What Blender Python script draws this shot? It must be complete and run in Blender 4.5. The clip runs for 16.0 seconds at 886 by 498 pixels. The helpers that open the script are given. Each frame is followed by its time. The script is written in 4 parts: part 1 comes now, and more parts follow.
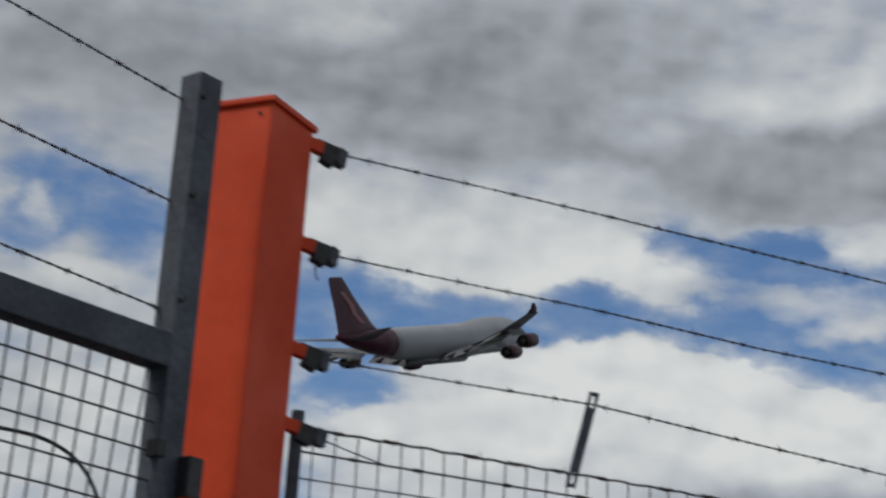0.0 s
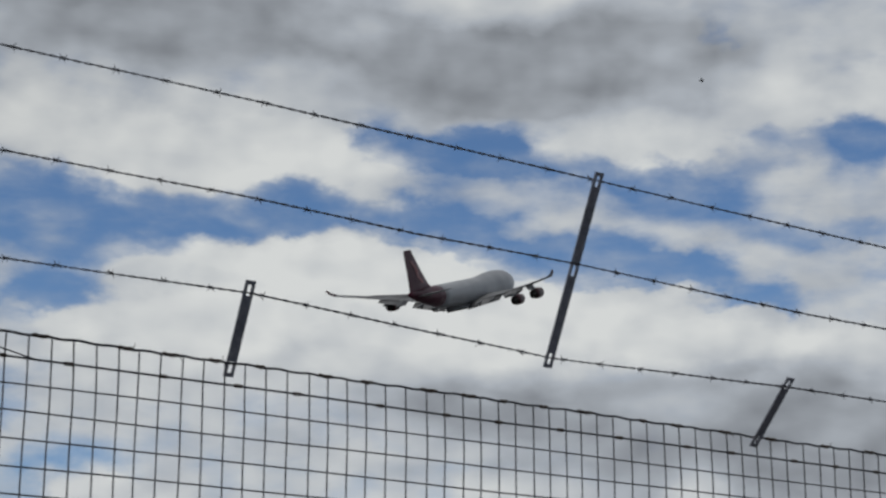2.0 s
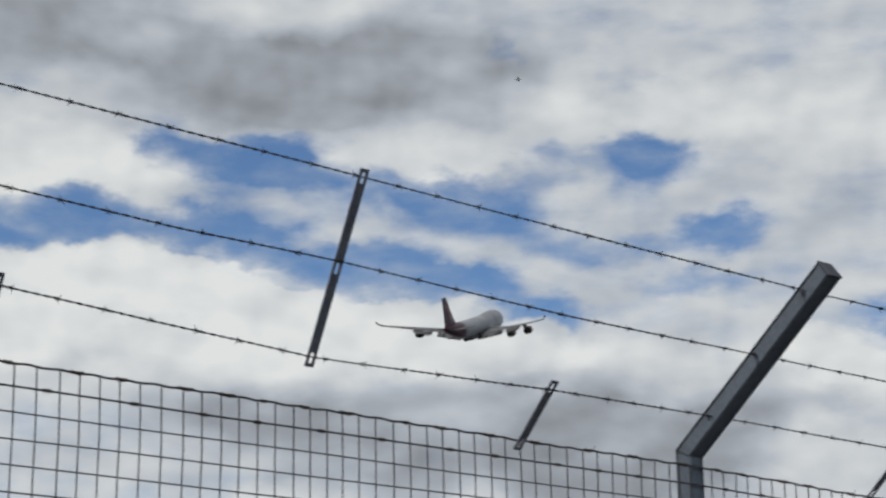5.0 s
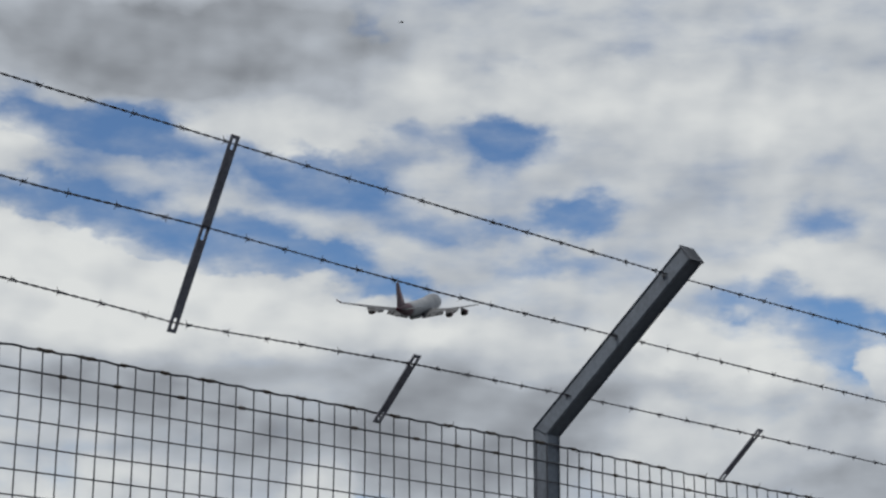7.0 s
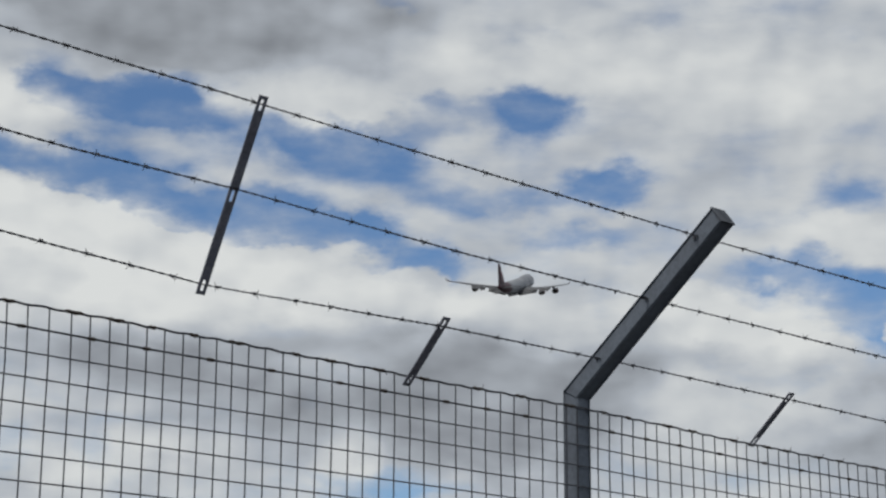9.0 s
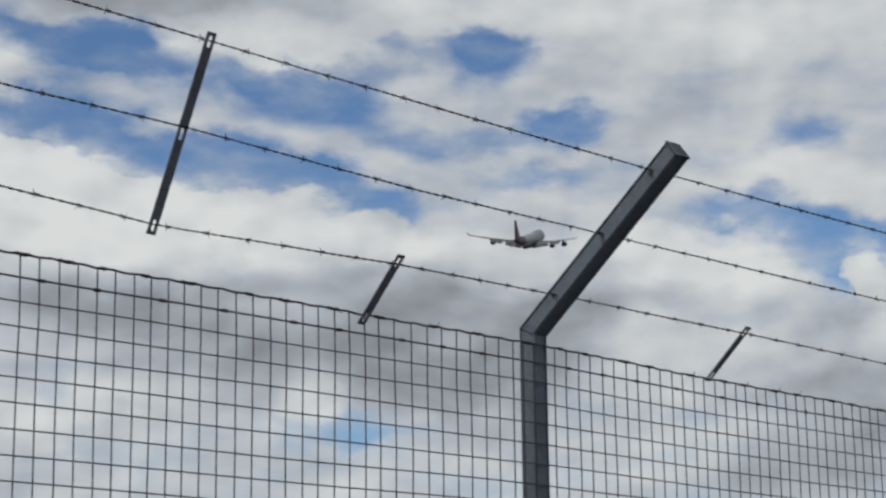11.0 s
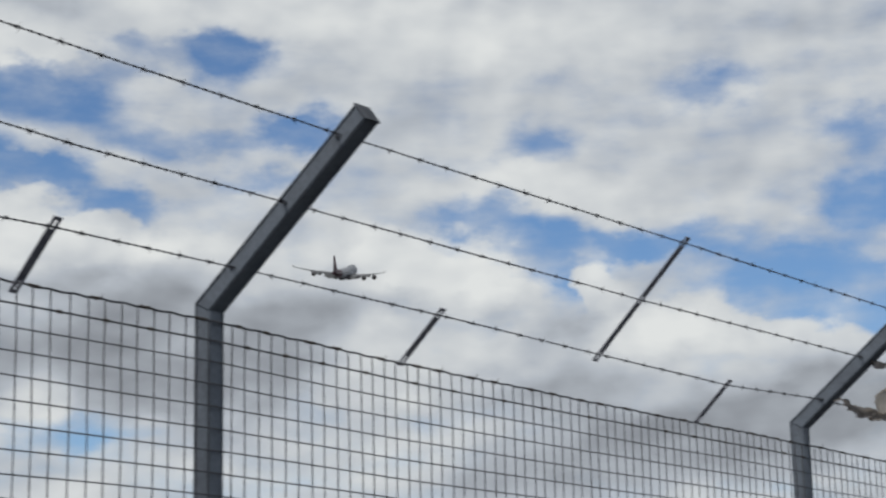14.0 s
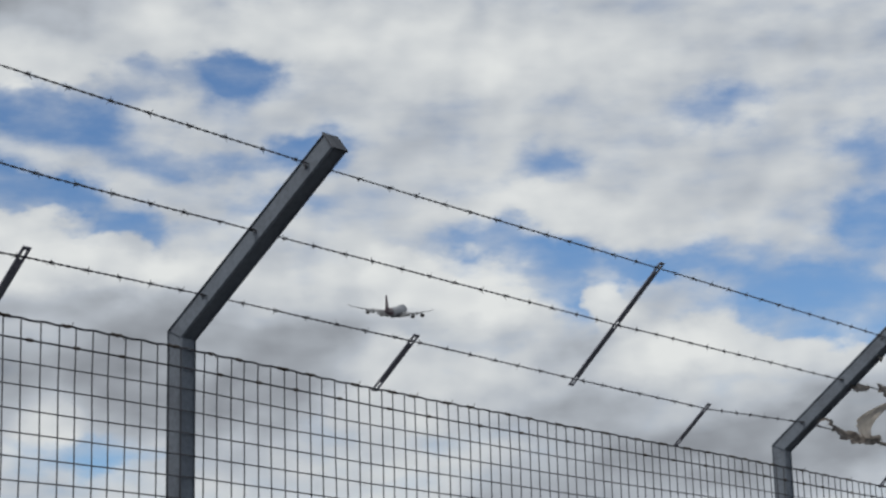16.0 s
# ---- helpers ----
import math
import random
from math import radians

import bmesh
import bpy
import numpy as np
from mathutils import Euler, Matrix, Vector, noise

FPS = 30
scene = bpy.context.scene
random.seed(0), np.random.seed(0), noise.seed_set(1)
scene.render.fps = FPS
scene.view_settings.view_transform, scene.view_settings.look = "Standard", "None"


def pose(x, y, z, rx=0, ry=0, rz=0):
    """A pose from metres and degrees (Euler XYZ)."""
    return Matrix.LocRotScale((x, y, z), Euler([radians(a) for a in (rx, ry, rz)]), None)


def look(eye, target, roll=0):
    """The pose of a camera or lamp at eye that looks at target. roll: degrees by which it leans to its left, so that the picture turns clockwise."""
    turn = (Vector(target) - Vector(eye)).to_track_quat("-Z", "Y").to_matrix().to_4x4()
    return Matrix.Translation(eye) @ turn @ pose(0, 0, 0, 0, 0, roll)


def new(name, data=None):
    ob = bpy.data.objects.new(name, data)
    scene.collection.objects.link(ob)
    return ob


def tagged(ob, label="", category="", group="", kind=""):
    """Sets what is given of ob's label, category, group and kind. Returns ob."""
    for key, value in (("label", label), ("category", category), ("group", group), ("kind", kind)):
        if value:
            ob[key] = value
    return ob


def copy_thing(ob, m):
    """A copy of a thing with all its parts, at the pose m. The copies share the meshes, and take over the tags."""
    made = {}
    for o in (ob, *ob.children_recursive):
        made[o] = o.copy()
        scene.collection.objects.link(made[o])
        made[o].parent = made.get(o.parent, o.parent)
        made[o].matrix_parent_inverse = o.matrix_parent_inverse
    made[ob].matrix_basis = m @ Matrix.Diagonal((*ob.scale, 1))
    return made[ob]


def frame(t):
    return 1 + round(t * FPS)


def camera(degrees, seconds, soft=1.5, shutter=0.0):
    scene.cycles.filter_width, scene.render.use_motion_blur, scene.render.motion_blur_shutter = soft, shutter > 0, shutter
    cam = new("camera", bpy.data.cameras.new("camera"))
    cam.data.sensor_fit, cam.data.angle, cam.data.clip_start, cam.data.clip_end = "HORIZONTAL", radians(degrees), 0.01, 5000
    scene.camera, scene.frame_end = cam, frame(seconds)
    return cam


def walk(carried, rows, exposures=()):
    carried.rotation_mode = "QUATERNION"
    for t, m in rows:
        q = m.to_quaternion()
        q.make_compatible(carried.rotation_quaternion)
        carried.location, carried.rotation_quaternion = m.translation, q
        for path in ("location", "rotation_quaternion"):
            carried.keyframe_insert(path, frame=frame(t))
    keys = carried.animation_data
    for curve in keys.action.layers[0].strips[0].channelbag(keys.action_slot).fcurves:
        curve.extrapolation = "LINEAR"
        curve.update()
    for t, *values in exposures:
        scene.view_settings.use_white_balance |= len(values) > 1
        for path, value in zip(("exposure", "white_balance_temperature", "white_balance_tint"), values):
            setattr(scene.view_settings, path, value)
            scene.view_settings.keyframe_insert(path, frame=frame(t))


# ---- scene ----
# ---- camera ----
cam = camera(25.6, 16.0, soft=2.4, shutter=0.5)
PATH = [
    (0, (-3.6744, -3.3664, 1.5544), (-2.9227, -1.6282, 2.1951), 3.79),
    (0.5, (-3.6020, -3.3528, 1.5528), (-2.7547, -1.6441, 2.1562), 2.71),
    (1, (-3.5910, -3.3572, 1.5527), (-2.6369, -1.7005, 2.1395), 0.93),
    (1.5, (-3.5848, -3.3766, 1.5555), (-2.5835, -1.7481, 2.1420), -0.10),
    (2, (-3.5673, -3.3767, 1.5518), (-2.5338, -1.7552, 2.1014), 0.23),
    (2.5, (-3.5596, -3.3821, 1.5499), (-2.5041, -1.7710, 2.0906), 0.10),
    (3, (-3.5504, -3.3926, 1.5531), (-2.4980, -1.7776, 2.0845), -0.12),
    (3.5, (-3.5443, -3.3910, 1.5503), (-2.4232, -1.8341, 2.1152), 0.41),
    (4, (-3.5347, -3.3227, 1.5442), (-2.3561, -1.8117, 2.1176), -0.51),
    (4.5, (-3.5049, -3.3107, 1.5463), (-2.3336, -1.7898, 2.1085), -0.62),
    (5, (-3.4821, -3.3336, 1.5465), (-2.2715, -1.8432, 2.1061), -0.61),
    (7.5, (-3.4989, -3.3010, 1.5341), (-2.1663, -1.9072, 2.0651), 0.44),
    (8, (-3.4947, -3.2921, 1.5296), (-2.1693, -1.8845, 2.0424), 0.62),
    (8.5, (-3.4862, -3.2916, 1.5244), (-2.1734, -1.8731, 2.0373), 0.48),
    (11, (-3.4483, -3.2704, 1.5216), (-2.0968, -1.8661, 1.9720), -0.61),
    (11.5, (-3.3964, -3.2536, 1.5133), (-1.9933, -1.9006, 1.9602), -0.42),
    (12, (-3.3106, -3.2227, 1.5205), (-1.9131, -1.8949, 2.0522), 1.04),
    (12.5, (-3.2679, -3.2006, 1.5228), (-1.8704, -1.8934, 2.1046), 0.84),
    (13, (-3.2227, -3.0987, 1.5353), (-1.7905, -1.8183, 2.0906), -0.55),
    (13.5, (-3.1929, -3.0097, 1.5333), (-1.6681, -1.8019, 1.9964), -0.66),
    (14, (-3.1063, -3.1223, 1.5205), (-1.5731, -1.9201, 1.9714), -1.17),
    (14.5, (-3.0505, -3.1800, 1.5279), (-1.4907, -2.0018, 1.9530), -1.90),
    (15, (-3.0596, -3.2044, 1.5232), (-1.5130, -2.0233, 1.9835), -2.16),
    (15.5, (-3.0702, -3.2193, 1.5234), (-1.5406, -2.0170, 1.9881), -2.02),
    (16, (-3.0829, -3.2257, 1.5221), (-1.5599, -2.0178, 1.9943), -1.33),
]
walk(cam, [(t, look(eye, target, roll)) for t, eye, target, roll in PATH],
     exposures=[(0.0, -0.08), (1.0, -0.15), (1.5, -0.15), (2.5, -0.03), (5.0, 0.06), (8.0, -0.02), (11.0, -0.04), (12.5, 0.02), (13.5, -0.04), (14.5, 0.19), (16.0, 0.09)])

# ---- sky and sun ----
SUN_AZ, SUN_EL = -90.0, 50.0          # degrees clockwise from +y, degrees above the horizon
# clear openings, sunlit heaps and heavy grey parts of the cloud: azimuth, elevation and half-widths in degrees
BLUE_WEST = [(12.2, 19.5, 2.3, 1.0), (10.9, 18.2, 1.0, 1.16), (14.1, 18.2, 1.0, 1.0), (20.7, 16.9, 1.7, 0.91), (22.0, 15.3, 2.6, 0.58),
    (20.4, 14.2, 1.2, 0.58), (34.1, 19.2, 1.1, 0.66), (35.8, 18.4, 1.4, 0.5), (27.4, 17.3, 1.6, 0.63), (31.6, 16.4, 1.7, 0.66),
    (35.1, 15.6, 2.1, 0.58), (19.1, 11.3, 1.0, 0.5), (21.0, 17.0, 2.4, 1.0), (23.7, 16.5, 2.6, 0.83), (27.6, 17.0, 2.6, 0.58),
    (21.3, 14.2, 1.5, 0.37), (21.5, 9.6, 1.3, 0.5), (20.4, 8.8, 0.8, 0.5)]
BLUE_MIDDLE = [(31.1, 18.8, 0.9, 0.5), (33.7, 18.9, 1.1, 0.5), (33.0, 17.0, 1.6, 0.83), (39.2, 17.9, 1.6, 0.5), (37.6, 15.5, 1.7, 0.66),
    (40.5, 15.2, 1.0, 0.33), (33.2, 18.7, 1.6, 0.58), (30.7, 18.8, 0.9, 0.83), (40.9, 21.9, 0.6, 0.37), (42.4, 18.8, 0.95, 0.48),
    (45.0, 19.2, 1.1, 0.46), (47.8, 16.8, 1.2, 0.46), (38.9, 17.7, 2.3, 0.66), (32.5, 16.5, 1.9, 0.5), (35.4, 15.4, 2.1, 0.75),
    (38.1, 15.0, 2.1, 0.4), (40.7, 16.8, 1.9, 0.46), (42.4, 14.3, 1.2, 0.37), (46.9, 15.2, 1.2, 0.3)]
BLUE_EAST = [(54.8, 13.2, 1.5, 0.66), (53.4, 13.9, 1.0, 0.41), (55.7, 12.2, 0.8, 0.5), (40.9, 8.1, 1.2, 0.3), (45.2, 18.8, 1.1, 0.58),
    (47.4, 16.6, 1.0, 0.5), (44.0, 16.2, 1.7, 0.37), (39.5, 14.9, 1.0, 0.41), (41.7, 14.1, 1.0, 0.66), (51.9, 13.3, 1.0, 0.33),
    (54.8, 12.8, 1.9, 0.53), (59.7, 12.9, 1.9, 0.41), (63.4, 11.0, 1.9, 0.7), (64.5, 13.6, 1.0, 1.08), (64.5, 16.0, 1.0, 0.41),
    (60.2, 17.4, 1.2, 0.41), (54.5, 16.0, 1.0, 0.46), (41.7, 7.5, 1.5, 0.3), (57.3, 12.9, 1.5, 0.35), (61.5, 11.9, 1.7, 0.5), (62.9, 10.7, 1.9, 0.5), (63.6, 11.0, 2.0, 0.66), (64.8, 14.2, 1.4, 0.9), (62.8, 11.9, 1.8, 0.6)]
BRIGHT_WEST = [(19.9, 25.3, 1.5, 0.83), (23.5, 18.7, 2.6, 1.0), (27.1, 19.2, 2.6, 1.16), (30.0, 18.0, 1.6, 0.83), (27.3, 15.8, 2.1, 0.46),
    (30.7, 15.1, 2.6, 0.83), (34.1, 14.3, 2.6, 1.0), (25.7, 13.9, 2.6, 1.0), (21.5, 13.3, 1.0, 0.5), (13.3, 13.7, 1.4, 0.66),
    (12.4, 12.0, 2.0, 1.0), (11.9, 17.0, 1.7, 0.5), (10.8, 18.8, 0.5, 0.75), (34.1, 23.2, 2.3, 0.66), (29.1, 22.3, 1.6, 0.83),
    (19.4, 19.6, 1.1, 1.0), (22.4, 18.8, 2.6, 1.0), (25.3, 18.3, 2.6, 1.0)]
BRIGHT_MIDDLE = [(28.3, 18.8, 1.8, 0.75), (24.8, 15.5, 2.2, 0.58), (28.7, 15.6, 2.8, 0.66), (30.1, 14.7, 3.4, 0.66), (24.3, 13.8, 1.9, 0.66),
    (27.9, 13.7, 2.0, 0.66), (22.1, 8.7, 1.8, 0.5), (38.9, 19.1, 2.6, 1.0), (42.9, 20.3, 1.1, 1.0), (39.5, 20.2, 2.1, 1.25),
    (32.8, 14.7, 3.4, 1.0), (37.8, 13.8, 3.4, 0.91), (41.1, 12.8, 2.6, 0.75), (53.1, 12.5, 1.7, 0.83), (51.1, 12.7, 1.4, 0.66),
    (34.7, 8.9, 1.5, 0.5), (31.7, 8.0, 1.2, 0.66)]
BRIGHT_EAST = [(50.2, 12.6, 2.2, 0.75), (52.5, 12.3, 1.5, 0.75), (56.4, 12.3, 0.6, 0.66), (59.6, 10.6, 3.7, 0.66), (57.6, 10.8, 1.4, 0.66),
    (45.6, 12.6, 1.9, 0.66), (40.1, 9.0, 1.0, 0.83), (50.6, 9.1, 2.2, 0.66), (53.9, 19.3, 4.4, 1.0), (47.9, 20.2, 2.7, 0.66),
    (55.5, 14.5, 3.4, 0.66), (49.3, 10.4, 1.7, 0.66), (55.4, 9.9, 2.2, 1.0), (40.5, 13.0, 2.6, 0.66), (34.3, 13.0, 3.1, 0.66), (31.9, 12.4, 3.4, 0.75), (24.3, 12.5, 2.6, 1.0)]
# heaped cumulus with firm edges
CUMULUS = [(50.2, 12.3, 2.0, 1.03), (52.5, 11.9, 1.6, 0.91), (56.6, 11.6, 0.8, 1.0), (58.2, 10.4, 1.9, 0.75), (60.9, 10.2, 2.7, 0.75),
    (63.6, 9.2, 2.0, 0.83), (31.3, 14.7, 2.2, 1.33), (33.8, 14.0, 2.7, 1.25), (37.0, 13.5, 2.6, 1.08), (39.7, 13.4, 2.6, 1.03),
    (41.4, 12.8, 1.9, 1.08), (24.8, 14.7, 2.9, 1.25), (28.0, 14.6, 3.1, 1.25), (30.8, 13.9, 2.9, 1.16), (30.8, 14.9, 2.7, 1.13),
    (28.2, 15.6, 1.9, 0.58), (34.1, 13.7, 2.7, 1.25), (25.0, 13.4, 2.4, 1.0), (21.3, 13.1, 1.2, 0.63), (12.9, 13.4, 1.3, 1.0)]
DARK_WEST = [(26.9, 24.5, 5.5, 1.49), (17.9, 23.4, 3.1, 1.16), (34.9, 21.5, 2.9, 0.66), (24.3, 22.7, 4.0, 1.0), (12.6, 23.2, 4.0, 1.49),
    (34.4, 20.5, 2.7, 0.66), (21.5, 24.2, 2.7, 1.0), (35.0, 21.8, 4.5, 1.0), (30.2, 22.0, 2.5, 0.66), (36.5, 20.7, 2.8, 0.83),
    (22.3, 21.4, 3.2, 0.66), (34.5, 11.3, 3.7, 0.75), (43.8, 10.6, 2.0, 0.83), (39.8, 21.9, 3.0, 1.1)]
DARK_EAST = [(33.8, 20.8, 5.3, 1.16), (44.2, 11.4, 2.9, 0.91), (40.4, 12.1, 2.4, 0.58), (45.2, 9.9, 2.7, 1.0), (55.6, 10.1, 1.5, 1.0),
    (39.8, 9.7, 2.7, 1.0), (34.6, 10.7, 2.9, 1.0), (48.0, 10.6, 1.4, 1.0), (44.6, 9.4, 2.5, 1.41), (62.7, 8.2, 2.3, 0.83),
    (57.8, 7.8, 3.7, 0.66), (55.3, 9.0, 2.5, 0.5), (63.5, 7.8, 2.5, 1.0), (59.4, 6.9, 3.7, 0.75), (54.1, 6.4, 2.5, 0.83)]

sun_way = Vector((math.sin(radians(SUN_AZ)) * math.cos(radians(SUN_EL)), math.cos(radians(SUN_AZ)) * math.cos(radians(SUN_EL)), math.sin(radians(SUN_EL))))


class Net:
    """Short forms for building a node tree."""

    def __init__(self, tree):
        self.tree = tree

    def node(self, kind, **sets):
        n = self.tree.nodes.new(kind)
        for key, value in sets.items():
            setattr(n, key, value)
        return n

    def put(self, socket, value):
        if isinstance(value, bpy.types.NodeSocket):
            self.tree.links.new(value, socket)
        elif value is not None:
            socket.default_value = value

    def math(self, op, a, b=None, c=None, clamp=False):
        n = self.node("ShaderNodeMath", operation=op, use_clamp=clamp)
        for s, v in zip(n.inputs, (a, b, c)):
            self.put(s, v)
        return n.outputs[0]

    def vec(self, op, a, b=None, out=0):
        n = self.node("ShaderNodeVectorMath", operation=op)
        self.put(n.inputs[0], a)
        self.put(n.inputs[1], b)
        return n.outputs[out]

    def noise(self, vector, scale, detail=4.0, rough=0.5, out=0):
        n = self.node("ShaderNodeTexNoise")
        self.put(n.inputs["Vector"], vector)
        n.inputs["Scale"].default_value, n.inputs["Detail"].default_value, n.inputs["Roughness"].default_value = scale, detail, rough
        return n.outputs[out]

    def span(self, value, a, b, lo=0.0, hi=1.0, smooth=False):
        n = self.node("ShaderNodeMapRange", interpolation_type="SMOOTHSTEP" if smooth else "LINEAR")
        for s, v in zip(n.inputs, (value, a, b, lo, hi)):
            self.put(s, v)
        return n.outputs[0]

    def mix(self, factor, a, b):
        n = self.node("ShaderNodeMix", data_type="RGBA")
        self.put(n.inputs[0], factor)
        self.put(n.inputs[6], a)
        self.put(n.inputs[7], b)
        return n.outputs[2]


def sky_world():
    world = bpy.data.worlds.new("sky")
    scene.world = world
    world.use_nodes = True
    net = Net(world.node_tree)
    background = world.node_tree.nodes["Background"]
    way = net.vec("NORMALIZE", net.node("ShaderNodeTexCoord").outputs["Generated"])
    xyz = net.node("ShaderNodeSeparateXYZ")
    net.put(xyz.inputs[0], way)
    az = net.math("MULTIPLY", net.math("ARCTAN2", xyz.outputs[0], xyz.outputs[1]), 57.2958)
    el = net.math("MULTIPLY", net.math("ARCSINE", xyz.outputs[2]), 57.2958)
    flat = net.node("ShaderNodeCombineXYZ")
    net.put(flat.inputs[0], az)
    net.put(flat.inputs[1], el)
    cells = net.vec("MULTIPLY", flat.outputs[0], (0.105, 0.17, 0.0))

    def curl(scale, detail, amount):
        return net.vec("MULTIPLY", net.vec("SUBTRACT", net.noise(cells, scale, detail, 0.55, out=1), (0.5, 0.5, 0.5)), amount)

    place = net.vec("ADD", net.vec("ADD", flat.outputs[0], curl(1.6, 3.0, (2.6, 1.5, 0.0))), curl(6.0, 5.0, (2.4, 1.5, 0.0)))
    soft_place = net.vec("ADD", flat.outputs[0], curl(2.0, 5.0, (4.0, 2.4, 0.0)))

    def patches(rows, where, spread):
        total = 0.0
        for a, e, wide, high in rows:
            off = net.node("ShaderNodeVectorMath", operation="MULTIPLY_ADD")
            net.put(off.inputs[0], where)
            off.inputs[1].default_value = (1.0 / (wide * spread), 1.0 / (high * spread), 0.0)
            off.inputs[2].default_value = (-a / (wide * spread), -e / (high * spread), 0.0)
            near = net.math("MULTIPLY_ADD", net.vec("DOT_PRODUCT", off.outputs[0], off.outputs[0], out=1), -1.0, 1.0, clamp=True)
            total = net.math("MULTIPLY_ADD", near, near, total)
        return net.span(total, 0.0, 1.3, 0.0, 1.3)

    gaps = patches(BLUE_WEST + BLUE_MIDDLE + BLUE_EAST, place, 2.1)
    heaps = patches(BRIGHT_WEST + BRIGHT_MIDDLE + BRIGHT_EAST, place, 1.7)
    heavy = patches(DARK_WEST + DARK_EAST, soft_place, 1.9)
    # billows, and the same a little towards the sun: their difference models the lit and shaded sides
    rounds = net.vec("MULTIPLY", flat.outputs[0], (0.12, 0.16, 0.0))
    toward_sun = net.vec("ADD", rounds, (-0.045, 0.075, 0.0))
    broad = net.noise(cells, 2.2, 3.0, 0.5)
    billow, lump, lump_sunward = net.noise(cells, 4.5, 6.0, 0.5), net.noise(rounds, 3.6, 2.5, 0.45), net.noise(toward_sun, 3.6, 2.5, 0.45)
    wisps = net.noise(net.vec("MULTIPLY", cells, (0.7, 1.3, 1.0)), 7.0, 5.0, 0.5)
    relief = net.math("SUBTRACT", lump, lump_sunward)
    density = net.math("MULTIPLY_ADD", net.math("SUBTRACT", billow, 0.5), 0.85, 0.655)
    density = net.math("MULTIPLY_ADD", net.math("SUBTRACT", wisps, 0.5), 0.6, density)
    density = net.math("MULTIPLY_ADD", gaps, -0.52, density)
    density = net.math("MULTIPLY_ADD", heaps, 0.42, density)
    density = net.math("MULTIPLY_ADD", heavy, 0.22, density)
    cover = net.span(density, -0.2, 0.8, smooth=True)
    firm_place = net.vec("ADD", flat.outputs[0], net.vec("ADD", curl(3.0, 3.0, (1.8, 1.1, 0.0)), curl(10.0, 4.0, (1.1, 0.8, 0.0))))
    firm = net.math("MULTIPLY_ADD", net.math("SUBTRACT", billow, 0.5), 0.8, patches(CUMULUS, firm_place, 1.45))
    firm = net.span(firm, 0.10, 0.55, smooth=True)
    cover = net.math("MAXIMUM", cover, net.math("MULTIPLY", firm, 0.98))
    shade = net.math("MULTIPLY_ADD", relief, 0.6, 0.63)
    shade = net.math("MULTIPLY_ADD", net.math("SUBTRACT", broad, 0.5), -0.35, shade)
    shade = net.math("MULTIPLY_ADD", net.math("SUBTRACT", wisps, 0.5), 0.17, shade)
    shade = net.math("MULTIPLY_ADD", heaps, 0.17, shade)
    shade = net.math("MULTIPLY_ADD", firm, 0.05, shade)
    shade = net.math("MULTIPLY_ADD", heavy, -0.28, shade, clamp=True)
    ramp = net.node("ShaderNodeValToRGB")
    net.put(ramp.inputs[0], shade)
    ramp.color_ramp.elements[0].position, ramp.color_ramp.elements[0].color = 0.05, (0.19, 0.205, 0.228, 1)
    ramp.color_ramp.elements[1].position, ramp.color_ramp.elements[1].color = 0.95, (0.70, 0.72, 0.715, 1)
    middle = ramp.color_ramp.elements.new(0.5)
    middle.color = (0.42, 0.455, 0.50, 1)
    sky = net.node("ShaderNodeTexSky", sky_type="NISHITA", sun_disc=False, sun_elevation=radians(SUN_EL), sun_rotation=radians(SUN_AZ),
                   altitude=50.0, air_density=1.0, dust_density=0.3, ozone_density=2.5)
    blue = net.vec("MULTIPLY", sky.outputs[0], (0.066, 0.080, 0.095))
    # clouds facing the sun across the sky are brighter than those seen against it
    toward = net.vec("DOT_PRODUCT", way, tuple(sun_way), out=1)
    lit = net.span(toward, -0.12, 0.7, 1.0, 0.3, smooth=True)
    cloud = net.vec("SCALE", ramp.outputs[0])
    net.put(cloud.node.inputs["Scale"], lit)
    net.put(background.inputs[0], net.mix(cover, blue, cloud))
    background.inputs[1].default_value = 1.0


sky_world()
sun = new("sun", bpy.data.lights.new("sun", "SUN"))
sun.data.energy, sun.data.angle, sun.data.color = 1.9, radians(22), (1.0, 0.95, 0.88)
sun.matrix_world = look(sun_way * 50, (0, 0, 0))


